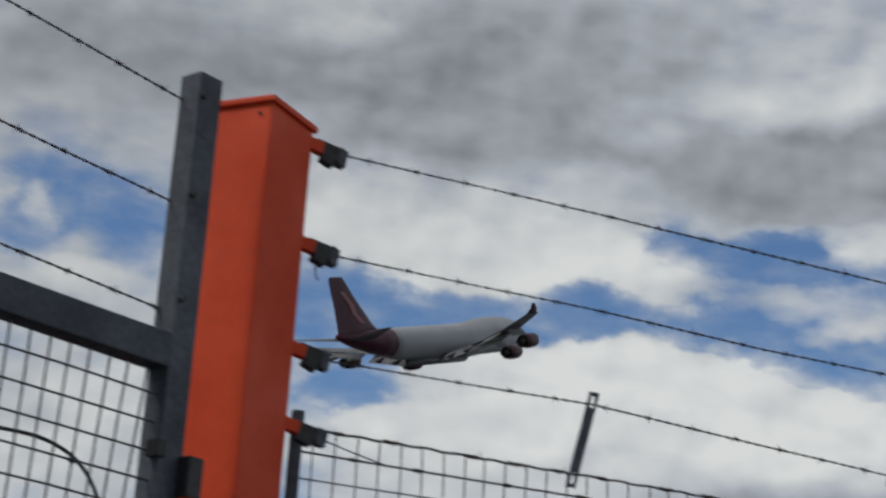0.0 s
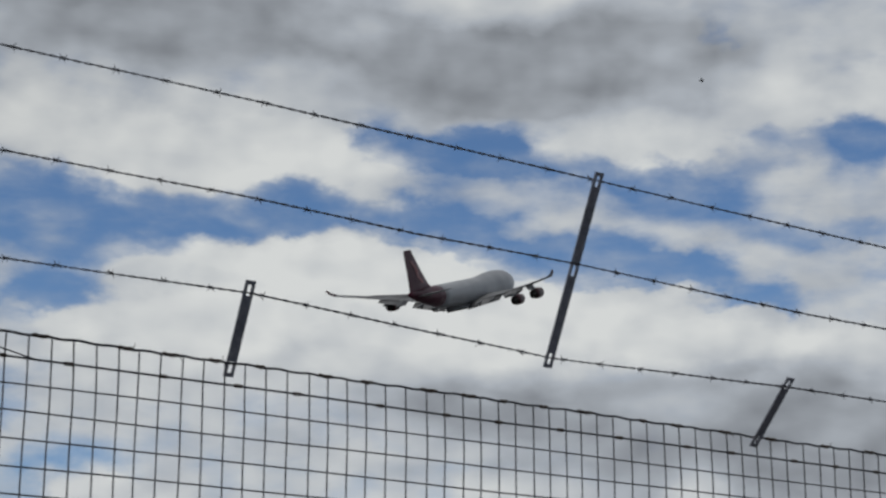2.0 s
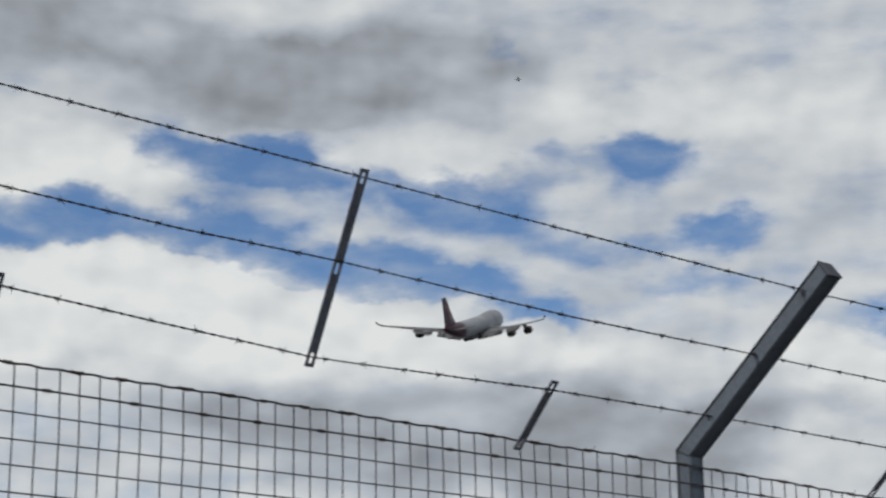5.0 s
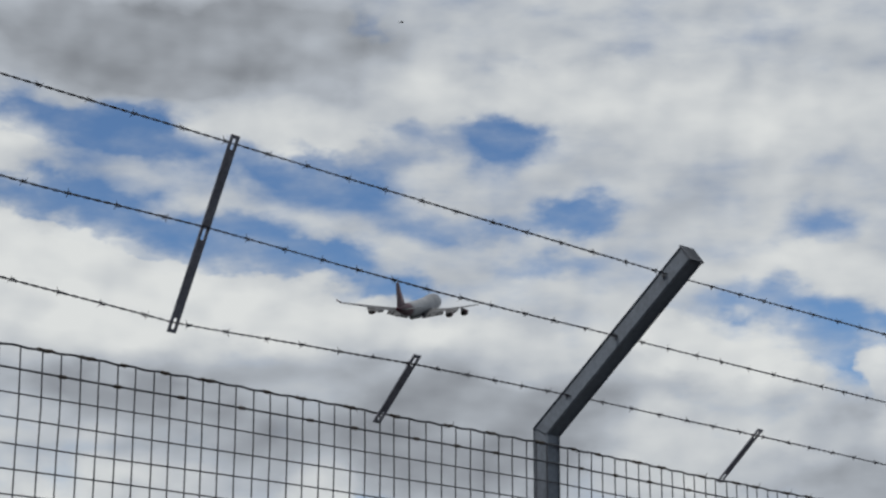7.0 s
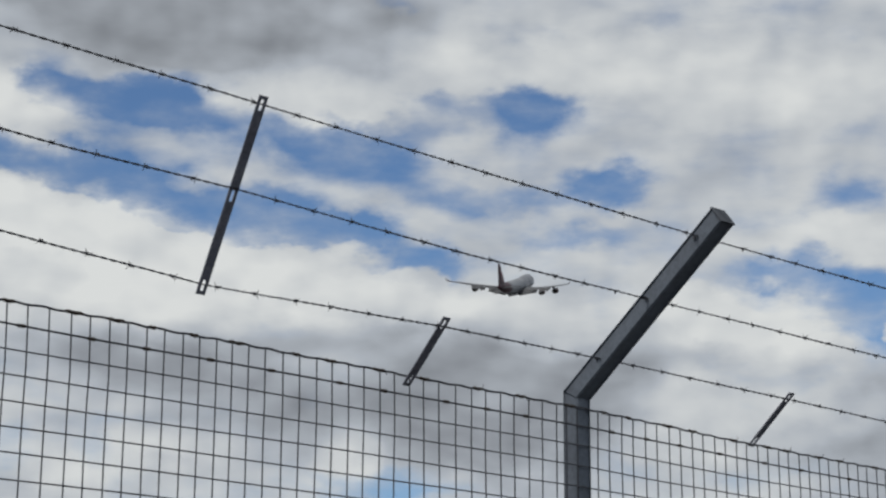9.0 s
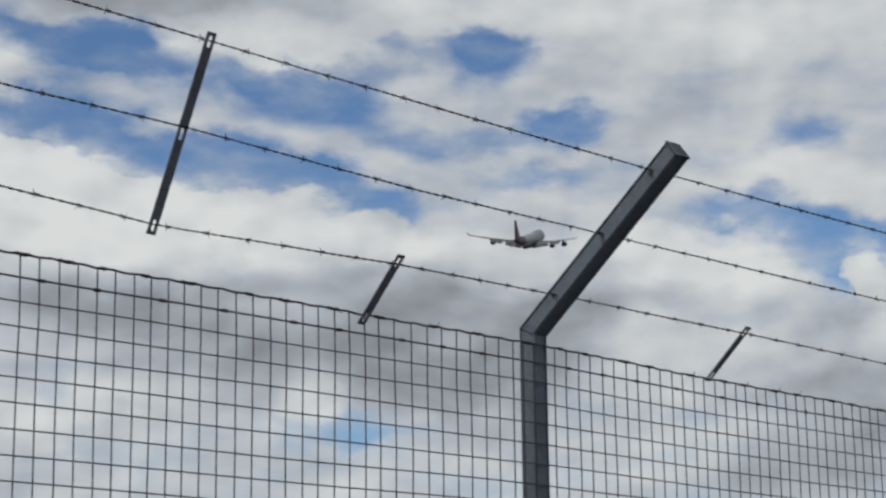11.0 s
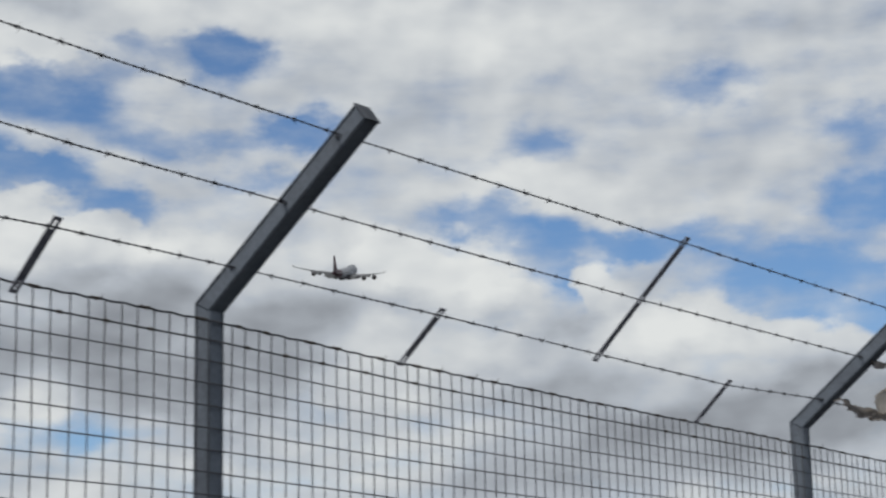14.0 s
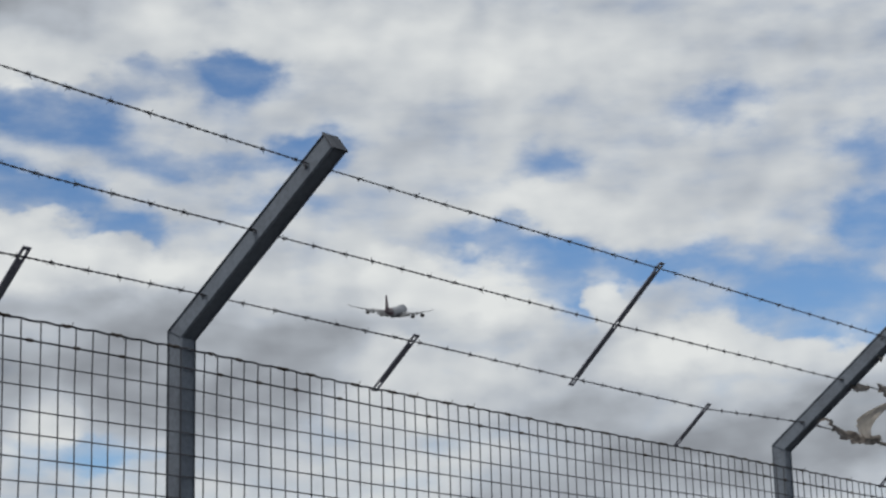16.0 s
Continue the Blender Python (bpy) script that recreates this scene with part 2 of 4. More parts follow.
# ---- materials ----
def material(name, colour, rough=0.5, metal=0.0, spread=0.25, grain=60.0, stain=6.0, second=None, bump=0.15, bump_scale=120.0, rough_spread=0.15, translucent=0.0):
    """A surface with fine grain, broader stains in a second colour, uneven gloss and slight relief."""
    mat = bpy.data.materials.new(name)
    mat.use_nodes = True
    net = Net(mat.node_tree)
    shader = mat.node_tree.nodes["Principled BSDF"]
    where = net.node("ShaderNodeTexCoord").outputs["Object"]
    info = net.node("ShaderNodeObjectInfo").outputs["Random"]
    moved = net.vec("ADD", where, net.vec("MULTIPLY", info, (7.0, 3.0, 5.0)))
    small, large = net.noise(moved, grain, 5.0, 0.6), net.noise(moved, stain, 5.0, 0.6)
    second = second or tuple(c * 0.6 for c in colour)
    base = net.mix(net.span(large, 0.38, 0.66, 0.0, 1.0), (*colour, 1), (*second, 1))
    value = net.span(small, 0.3, 0.7, 1.0 - spread, 1.0 + spread)
    tint = net.node("ShaderNodeHueSaturation")
    net.put(tint.inputs["Value"], value)
    net.put(tint.inputs["Color"], base)
    net.put(shader.inputs["Base Color"], tint.outputs[0])
    net.put(shader.inputs["Roughness"], net.span(large, 0.3, 0.7, max(0.03, rough - rough_spread), min(1.0, rough + rough_spread)))
    shader.inputs["Metallic"].default_value = metal
    shader.inputs["Specular IOR Level"].default_value = 0.3
    if bump:
        relief = net.node("ShaderNodeBump")
        relief.inputs["Strength"].default_value = bump
        relief.inputs["Distance"].default_value = 0.002
        net.put(relief.inputs["Height"], net.noise(moved, bump_scale, 4.0, 0.6))
        net.put(shader.inputs["Normal"], relief.outputs[0])
    if translucent:
        leaf = net.node("ShaderNodeBsdfTranslucent")
        net.put(leaf.inputs[0], tint.outputs[0])
        both = net.node("ShaderNodeMixShader")
        both.inputs[0].default_value = translucent
        net.put(both.inputs[1], shader.outputs[0])
        net.put(both.inputs[2], leaf.outputs[0])
        net.put(mat.node_tree.nodes["Material Output"].inputs[0], both.outputs[0])
    return mat


STEEL = material("galvanised_steel", (0.20, 0.235, 0.285), 0.5, 0.2, 0.15, 90, 9, (0.145, 0.17, 0.21), 0.12, 200)
STEEL_DARK = material("weathered_steel", (0.095, 0.108, 0.13), 0.6, 0.2, 0.25, 80, 7, (0.062, 0.07, 0.086), 0.2, 160)
STRAP = material("strap_steel", (0.26, 0.275, 0.33), 0.5, 0.2, 0.25, 120, 12, (0.18, 0.19, 0.235), 0.1, 300)
WIRE = material("wire_steel", (0.10, 0.107, 0.125), 0.6, 0.3, 0.25, 150, 4, (0.075, 0.077, 0.087), 0.0)
RUSTY = material("tie_wire", (0.09, 0.08, 0.072), 0.7, 0.3, 0.3, 150, 20, (0.06, 0.045, 0.035), 0.0)
ORANGE = material("orange_paint", (0.76, 0.075, 0.018), 0.62, 0.0, 0.08, 40, 5, (0.65, 0.06, 0.016), 0.08, 60)
BLACK = material("black_plastic", (0.04, 0.041, 0.045), 0.5, 0.0, 0.2, 60, 12, (0.04, 0.04, 0.043), 0.1, 200)
PLASTIC = material("plastic_film", (0.80, 0.77, 0.73), 0.45, 0.0, 0.15, 30, 14, (0.66, 0.63, 0.59), 0.4, 60, translucent=0.65)
DIRTY = material("dirty_film", (0.62, 0.59, 0.56), 0.6, 0.0, 0.3, 40, 18, (0.42, 0.39, 0.37), 0.5, 60, translucent=0.6)
GROUND = material("old_asphalt", (0.062, 0.063, 0.066), 0.9, 0.0, 0.3, 30.0, 0.3, (0.045, 0.045, 0.047), 0.5, 60)
WHITE = material("aircraft_white", (0.36, 0.38, 0.41), 0.45, 0.0, 0.04, 0.6, 0.15, (0.30, 0.32, 0.35), 0.0)
RED = material("aircraft_red", (0.075, 0.018, 0.034), 0.45, 0.0, 0.05, 0.6, 0.2, (0.055, 0.016, 0.03), 0.0)
GREY = material("aircraft_grey", (0.15, 0.157, 0.168), 0.5, 0.0, 0.08, 0.8, 0.25, (0.12, 0.126, 0.135), 0.0)
MAROON = material("nacelle_maroon", (0.055, 0.026, 0.032), 0.45, 0.0, 0.05, 0.6, 0.2, (0.06, 0.015, 0.018), 0.0)
METAL = material("bare_metal", (0.55, 0.55, 0.56), 0.3, 0.9, 0.06, 0.8, 0.3, (0.45, 0.45, 0.46), 0.0)
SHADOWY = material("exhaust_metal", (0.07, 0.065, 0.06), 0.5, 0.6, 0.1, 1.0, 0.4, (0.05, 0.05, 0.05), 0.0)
FADED = material("faded_red", (0.22, 0.11, 0.12), 0.4, 0.0, 0.05, 1.0, 0.4, (0.30, 0.09, 0.10), 0.0)


# ---- mesh helpers ----
def part(name, bm, mat, parent=None, label="", smooth=False):
    mesh = bpy.data.meshes.new(name)
    bmesh.ops.recalc_face_normals(bm, faces=bm.faces)
    bm.to_mesh(mesh)
    bm.free()
    mesh.materials.append(mat)
    if smooth:
        mesh.shade_smooth()
    ob = new(name, mesh)
    ob.parent = parent
    if label:
        ob["label"] = label
    return ob


def thing(name, label, category, group="", kind="", at=None):
    ob = new(name)
    ob.empty_display_size = 0.1
    if at is not None:
        ob.matrix_basis = at
    return tagged(ob, label, category, group, kind)


def add_box(bm, size, m=Matrix(), bevel=0.0):
    verts = bmesh.ops.create_cube(bm, size=1.0, matrix=m @ Matrix.Diagonal((*size, 1)))["verts"]
    if bevel:
        edges = list({e for v in verts for e in v.link_edges})
        bmesh.ops.bevel(bm, geom=edges, offset=bevel, segments=2, affect="EDGES", profile=0.7)


def add_tube(bm, points, radius, sides=6, cap=True):
    """A round bar along points; radius may be one number or one a point."""
    points = [Vector(p) for p in points]
    radii = radius if isinstance(radius, (list, tuple)) else [radius] * len(points)
    rings, up = [], None
    for i, p in enumerate(points):
        ahead = (points[min(i + 1, len(points) - 1)] - points[max(i - 1, 0)]).normalized()
        if up is None:
            up = ahead.orthogonal().normalized()
        up = (up - ahead * up.dot(ahead)).normalized()
        side = ahead.cross(up)
        rings.append([bm.verts.new(p + (up * math.cos(a) + side * math.sin(a)) * radii[i]) for a in (2 * math.pi * k / sides for k in range(sides))])
    for a, b in zip(rings, rings[1:]):
        for k in range(sides):
            bm.faces.new((a[k], a[(k + 1) % sides], b[(k + 1) % sides], b[k]))
    if cap:
        bm.faces.new(rings[0][::-1])
        bm.faces.new(rings[-1])


def add_loft(bm, rings, cap=True):
    made = [[bm.verts.new(p) for p in ring] for ring in rings]
    n = len(made[0])
    for a, b in zip(made, made[1:]):
        for k in range(n):
            bm.faces.new((a[k], a[(k + 1) % n], b[(k + 1) % n], b[k]))
    if cap:
        bm.faces.new(made[0][::-1])
        bm.faces.new(made[-1])


def along(points, step):
    """Points about every step metres on the taut line through the given ones."""
    pts = [Vector(p) for p in points]
    out = []
    for i in range(len(pts) - 1):
        a, b = pts[i], pts[i + 1]
        n = max(1, round((b - a).length / step))
        for k in range(n):
            u = k / n
            h = a.lerp(b, u)
            out.append(h)
    return out + [pts[-1]]


def rounded(points, times=3):
    """The points with their corners cut again and again into a smooth bend."""
    pts = [Vector(p) for p in points]
    for _ in range(times):
        pts = [pts[0]] + [q for a, c in zip(pts, pts[1:]) for q in (a.lerp(c, 0.25), a.lerp(c, 0.75))] + [pts[-1]]
    return pts


# ---- ground ----
def build_ground():
    bm = bmesh.new()
    bmesh.ops.create_grid(bm, x_segments=40, y_segments=40, size=3000.0)
    for v in bm.verts:
        v.co.z = -0.0 if v.co.length < 200 else -0.0004 * (v.co.length - 200)
    ob = part("ground", bm, GROUND)
    tagged(ob, "weathered asphalt perimeter track under the fence", "ground", kind="structure")


build_ground()

# ---- the fence ----
A = 0.0252                     # half the posts' width
BEND = 2.405                   # height at which the posts lean out
ARM = Vector((0.0, -0.478, 0.366))
MESH_Y, MESH_TOP, CELL = -0.029, 2.364, 0.05
POSTS = (0.005, 2.815, 5.62)


def arm_at(x, u):
    return Vector((x, 0, BEND)) + ARM * u


def build_post(x, first=None):
    if first:
        return copy_thing(first, pose(x, 0, 0))
    post = thing("fence_post", "galvanised square steel fence post with an outward leaning arm", "fence post", "posts of the perimeter fence", at=pose(x, 0, 0))
    lean = ARM.normalized()
    out = Vector((0, lean.z, -lean.y))              # the arm's upper side
    half = math.tan(math.atan2(-lean.y, lean.z) / 2) * A
    c = 0.004

    def ring(centre, up):
        pts = []
        for sx, su in ((-1, -1), (1, -1), (1, 1), (-1, 1)):
            corner = [(sx * A, su * (A - c)), (sx * (A - c), su * A)]
            if sx * su > 0:
                corner.reverse()
            pts += [Vector((px, 0, 0)) + centre(pu) for px, pu in corner]
        return pts

    bm = bmesh.new()
    vertical = lambda z: (lambda u: Vector((0, u, z)))
    mitre = lambda u: Vector((0, u, BEND + u * half / A))
    add_loft(bm, [ring(vertical(-0.3), None), ring(vertical(1.2), None), ring(mitre, None)])
    part("upright", bm, STEEL, post)
    bm = bmesh.new()
    tip = Vector((0, 0, BEND)) + ARM
    add_loft(bm, [ring(lambda u: Vector((0, u, BEND + u * half / A)) + lean * 0.0005, None), ring(lambda u: tip + out * u, None)])
    part("arm", bm, STEEL, post)
    bm = bmesh.new()
    turn = Matrix.Translation(tip) @ Vector((0, 0, 1)).rotation_difference(lean).to_matrix().to_4x4()
    add_box(bm, (2 * A + 0.001, 2 * A + 0.001, 0.004), turn @ Matrix.Translation((0, 0, 0.002)), 0.001)
    part("end_cap", bm, STEEL_DARK, post, "dark cap closing the arm's end")
    for u in (0.2, 0.54, 0.87):
        bm = bmesh.new()
        p = Vector((-A, 0, BEND)) + ARM * u + out * 0.006
        bmesh.ops.create_cone(bm, cap_ends=True, segments=8, radius1=0.0048, radius2=0.0042, depth=0.004, matrix=Matrix.Translation(p) @ pose(0, 0, 0, 0, 90, 0))
        part("bolt", bm, STEEL_DARK, post, "small dark bolt head")
    bm = bmesh.new()
    bmesh.ops.create_cone(bm, cap_ends=True, segments=20, radius1=0.16, radius2=0.15, depth=0.16, matrix=Matrix.Translation((0, 0, -0.05)))
    part("footing", bm, GROUND, post)
    return post


first_post = build_post(POSTS[0])
for x in POSTS[1:]:
    build_post(x, first_post)


def rise(x):
    """The mesh climbs slightly towards the pillar and sinks the other way."""
    return float(np.interp(x, (-2.5, 0.0, 0.65, 1.5, 2.5, 3.3, 5.6), (0.018, 0.004, -0.011, -0.020, -0.026, -0.036, -0.045)))


def wander(x, z, k):
    return noise.noise(Vector((x * 3.1 + k * 7.7, z * 2.3, k)))


def uneven(x):
    """How far the upright wires of the first panel stand off even spacing."""
    return float(np.interp(x, (-2.43, -2.16, -2.11, -1.98, -1.85, -1.75, -1.66, -1.57, -1.48, -1.21, -1.03, -0.85, -0.57, -0.48, -0.44, -0.35, -0.12, 0.0),
                           (0.010, 0.006, -0.001, 0.001, 0.0, 0.007, 0.002, 0.001, 0.009, 0.005, -0.006, -0.002, 0.0, 0.0, 0.008, 0.0135, 0.024, 0.0)))


def build_mesh_panel(x0, x1, label, y=MESH_Y, rows_top=MESH_TOP, m=Matrix(), grow=0.0017, top_part=True, seed=1.0, name="mesh_fence", low=0.06, start=-0.574, pitch=0.0453):
    panel = thing(name, label, "mesh fence", "mesh panels of the perimeter fence" if top_part else "", at=m)
    heights = [rows_top - 0.045] + [rows_top - 0.094 - CELL * k for k in range(int((rows_top - 0.094 - low) / CELL) + 1)]
    columns = [x + uneven(x) for x in (start + pitch * k for k in range(-80, 160)) if x0 + 0.005 < x < x1 - 0.005]
    for n, x in enumerate(columns):
        bm = bmesh.new()
        pts = []
        for z in [rows_top + 0.002, rows_top - 0.03, rows_top - 0.06, rows_top - 0.12, rows_top - 0.2, rows_top - 0.3, rows_top - 0.45, rows_top - 0.7, rows_top - 1.1, low]:
            lean = max(0.0, z - rows_top + 0.12) / 0.12
            pts.append((x + 0.003 * wander(x * 2, z * 3, seed) - 0.003 * lean * (0.4 + wander(x, 0, seed + 3)), y + 0.003 * wander(x, z, seed + 5) + (0.0018 if n % 2 else -0.0002), z + (rise(x) if z > 1 else 0)))
        add_tube(bm, pts, grow, 5, False)
        part("upright_wire", bm, WIRE, panel)
    for k, z in enumerate(heights):
        bm = bmesh.new()
        step = 0.1
        pts = [(x, y - 0.0022 + 0.003 * wander(x, z, seed + 5), z + rise(x) + 0.003 * wander(x * 0.6, k, seed + 9)) for x in np.arange(x0, x1 + step * 0.5, step).clip(x0, x1)]
        add_tube(bm, pts, grow * (1.35 if k == 0 else 1.0), 5, False)
        part("cross_wire", bm, WIRE, panel)
    if not top_part:
        return panel
    # the straining wire that the mesh's edge is knotted to, with its ties
    bm = bmesh.new()
    pts = [(x, y - 0.001 + 0.0012 * math.sin(x * 90), rows_top + rise(x) + 0.0015 * wander(x * 1.4, 2, seed) + 0.0012 * math.cos(x * 90)) for x in np.arange(x0, x1 + 0.006, 0.012)]
    add_tube(bm, pts, 0.0027, 5, True)
    part("top_wire", bm, WIRE, panel, "twisted straining wire along the top edge")
    rng = random.Random(int(seed * 100))
    x = x0 + 0.06
    while x < x1 - 0.05:
        bm = bmesh.new()
        long = rng.uniform(0.018, 0.045)
        pts = [(x + long * u, y - 0.002, rows_top + rise(x) + 0.0015 * wander(x * 1.4, 2, seed) + 0.0008 * math.sin(u * 9)) for u in (0, 0.15, 0.4, 0.6, 0.85, 1)]
        add_tube(bm, pts, [0.0024, 0.0040, 0.0034, 0.0042, 0.0036, 0.0022], 6, True)
        if rng.random() < 0.35:
            add_tube(bm, [pts[-1], (pts[-1][0] + 0.003, pts[-1][1] - 0.003, pts[-1][2] + rng.choice((0.011, 0.013, -0.009)))], [0.0014, 0.0006], 4, True)
        part("tie", bm, RUSTY, panel, "wire tie")
        x += rng.choice((0.09, 0.1, 0.14, 0.17))
    x = x0 + rng.uniform(0.05, 0.1)
    while x < x1 - 0.05:
        bm = bmesh.new()
        pts = [(x + 0.02 * u, y - 0.002, heights[0] + rise(x) + 0.003 * wander(x * 0.6, 0, seed + 9)) for u in (0, 0.2, 0.5, 0.8, 1)]
        add_tube(bm, pts, [0.0024, 0.0042, 0.0036, 0.0042, 0.0026], 6, True)
        part("clip", bm, RUSTY, panel, "wire clip")
        x += rng.choice((0.16, 0.19, 0.13, 0.22))
    return panel


first_panel = build_mesh_panel(-2.49, 0.0, "square welded wire mesh tied to a straining wire", seed=1.0)
stay = bmesh.new()
add_tube(stay, [(-2.452, -0.042, 2.362), (-2.38, -0.037, 2.347), (-2.31, -0.032, 2.334)], 0.0015, 5)
part("stay_wire", stay, WIRE, first_panel, "slack stay wire from the clamp")
build_mesh_panel(0.0, 2.815, "square welded wire mesh tied to a straining wire", seed=2.0, start=0.049, pitch=0.0453)
build_mesh_panel(2.815, 5.62, "square welded wire mesh tied to a straining wire", seed=3.0, start=2.86, pitch=0.0453)

# barbed wire: three runs from the orange pillar along the arms
END_X = -2.457
WIRES = (
    ((END_X, -0.036, 2.930), (-1.95, -0.146, 2.8805), (-1.23, -0.303, 2.8005), (-0.6, -0.358, 2.765), arm_at(0, 0.885), (1.355, -0.455, 2.717), arm_at(2.815, 0.885), (4.13, -0.45, 2.717), arm_at(5.62, 0.885)),
    ((END_X, -0.036, 2.723), (-1.95, -0.1145, 2.692), (-1.59, -0.170, 2.661), (-1.23, -0.226, 2.639), (-0.6, -0.242, 2.614), arm_at(0, 0.545), (1.355, -0.31, 2.58), arm_at(2.815, 0.545), (4.13, -0.31, 2.58), arm_at(5.62, 0.545)),
    ((END_X, -0.036, 2.516), (-1.918, -0.094, 2.506), (-1.228, -0.129, 2.4565), (-0.582, -0.146, 2.467), arm_at(0, 0.21), (0.662, -0.15, 2.461),
     (1.355, -0.166, 2.446), (2.08, -0.148, 2.444), arm_at(2.815, 0.21), (3.48, -0.15, 2.444), (4.13, -0.166, 2.446), (4.83, -0.15, 2.461), arm_at(5.62, 0.21)),
)


def barb_mesh(seed):
    """Two turns of wire round the strand and four cut points; the strand runs along x."""
    rng = random.Random(seed)
    bm = bmesh.new()
    add_tube(bm, [(0.0045 * (2 * u - 1), 0.0036 * math.cos(u * 12.6), 0.0036 * math.sin(u * 12.6)) for u in np.linspace(0, 1, 9)], 0.0012, 3, False)
    for k in range(4):
        a = k * math.pi / 2 + rng.uniform(-0.5, 0.5)
        x = -0.004 if k % 2 else 0.004
        add_tube(bm, [(x, 0.003 * math.cos(a), 0.003 * math.sin(a)), (x * 1.6, 0.0098 * math.cos(a), 0.0098 * math.sin(a))], [0.0012, 0.0004], 3, True)
    mesh = bpy.data.meshes.new("barb")
    bm.to_mesh(mesh)
    bm.free()
    mesh.materials.append(WIRE)
    return mesh


BARBS = [barb_mesh(s) for s in range(6)]


def build_barbed_wire(points, label, group, seed, spacing=0.1):
    wire = thing("barbed_wire", label, "barbed wire", group)
    path = along(points, 0.008)
    for strand in range(2):
        bm = bmesh.new()
        pts = []
        for i, p in enumerate(path):
            ahead = (path[min(i + 1, len(path) - 1)] - path[max(i - 1, 0)]).normalized()
            side = ahead.cross(Vector((0, 0, 1))).normalized()
            a = i * 0.008 / 0.045 * 2 * math.pi + strand * math.pi
            sway = 0.0016 * noise.noise(Vector((p.x * 4, seed, p.y * 4)))
            pts.append(p + (side * math.cos(a) + ahead.cross(side) * math.sin(a)) * 0.0014 + Vector((0, sway, sway)))
        add_tube(bm, pts, 0.0012, 4, True)
        part("strand", bm, WIRE, wire)
    rng = random.Random(seed)
    gone, last = rng.uniform(0.02, spacing), path[0]
    for i, p in enumerate(path[1:-1], 1):
        gone += (p - last).length
        last = p
        if gone >= spacing:
            gone -= spacing
            ahead = (path[i + 1] - path[i - 1]).normalized()
            barb = new("barb", BARBS[rng.randrange(6)])
            barb.parent = wire
            turn = Vector((1, 0, 0)).rotation_difference(ahead).to_matrix().to_4x4()
            barb.matrix_basis = Matrix.Translation(p) @ turn @ pose(0, 0, 0, rng.uniform(0, 360), 0, 0)
    return wire


for n, pts in enumerate(WIRES):
    build_barbed_wire(pts, "twisted two-strand barbed wire with four-point barbs", "barbed wires along the leaning arms", 11 + n)


# ---- slotted straps that hold the wires apart ----
def build_strap(x, low, high, long, group):
    low, high = Vector((x, *low)), Vector((x, *high))
    way = (high - low).normalized()
    strap = thing("wire_spacer", "long flat steel spacer strap with three slots" if long else "short flat steel spacer strap with slotted ends", "wire spacer", group,
                  at=Matrix.Translation((low + high) / 2) @ Vector((0, 0, 1)).rotation_difference(way).to_matrix().to_4x4() @ pose(0, 0, 0, 0, 0, 3 * wander(x, 1, 4)))
    tall, wide, thick, slot_w = (high - low).length + 0.006, 0.0215, 0.003, 0.0085
    slots = [(-tall / 2 + 0.008, -tall / 2 + 0.031), (tall / 2 - 0.031, tall / 2 - 0.008)]
    if long:
        slots.insert(1, (-0.012, 0.012))
    xs = (-wide / 2, -slot_w / 2, slot_w / 2, wide / 2)
    zs = sorted({-tall / 2, tall / 2, *(z for s in slots for z in s)})
    bm = bmesh.new()
    grid = {(i, k): bm.verts.new((px, -thick / 2, pz)) for i, px in enumerate(xs) for k, pz in enumerate(zs)}
    for k in range(len(zs) - 1):
        for i in range(3):
            if i == 1 and any(abs(zs[k] - s[0]) < 1e-6 for s in slots):
                continue
            bm.faces.new((grid[i, k], grid[i + 1, k], grid[i + 1, k + 1], grid[i, k + 1]))
    grown = bmesh.ops.extrude_face_region(bm, geom=bm.faces[:])["geom"]
    bmesh.ops.translate(bm, verts=[g for g in grown if isinstance(g, bmesh.types.BMVert)], vec=(0, thick, 0))
    part("bar", bm, STRAP, strap)
    return strap


for x, low, high in ((-1.921, (-0.018, 2.357), (-0.102, 2.526)), (-0.582, (-0.024, 2.352), (-0.157, 2.484)), (0.662, (-0.022, 2.352), (-0.163, 2.474)),
                     (2.08, (-0.034, 2.342), (-0.161, 2.456)), (3.48, (-0.03, 2.323), (-0.163, 2.457)), (4.83, (-0.03, 2.345), (-0.163, 2.474))):
    build_strap(x, low, high, False, "short spacers over the mesh")
for x, low, high in ((-1.23, (-0.12, 2.441), (-0.311, 2.813)), (1.355, (-0.152, 2.432), (-0.468, 2.728)), (4.13, (-0.152, 2.432), (-0.468, 2.728))):
    build_strap(x, low, high, True, "long spacers between the barbed wires")

# ---- the orange pillar at the fence's corner ----
NEAR, RIGHT = Vector((-2.652, -0.163, 0)), Vector((-2.532, -0.06, 0))
FACE = (RIGHT - NEAR).normalized()
BACK = Vector((-FACE.y, FACE.x, 0))
BOX_W, BOX_D, BOX_TOP = (RIGHT - NEAR).length, 0.17, 2.957


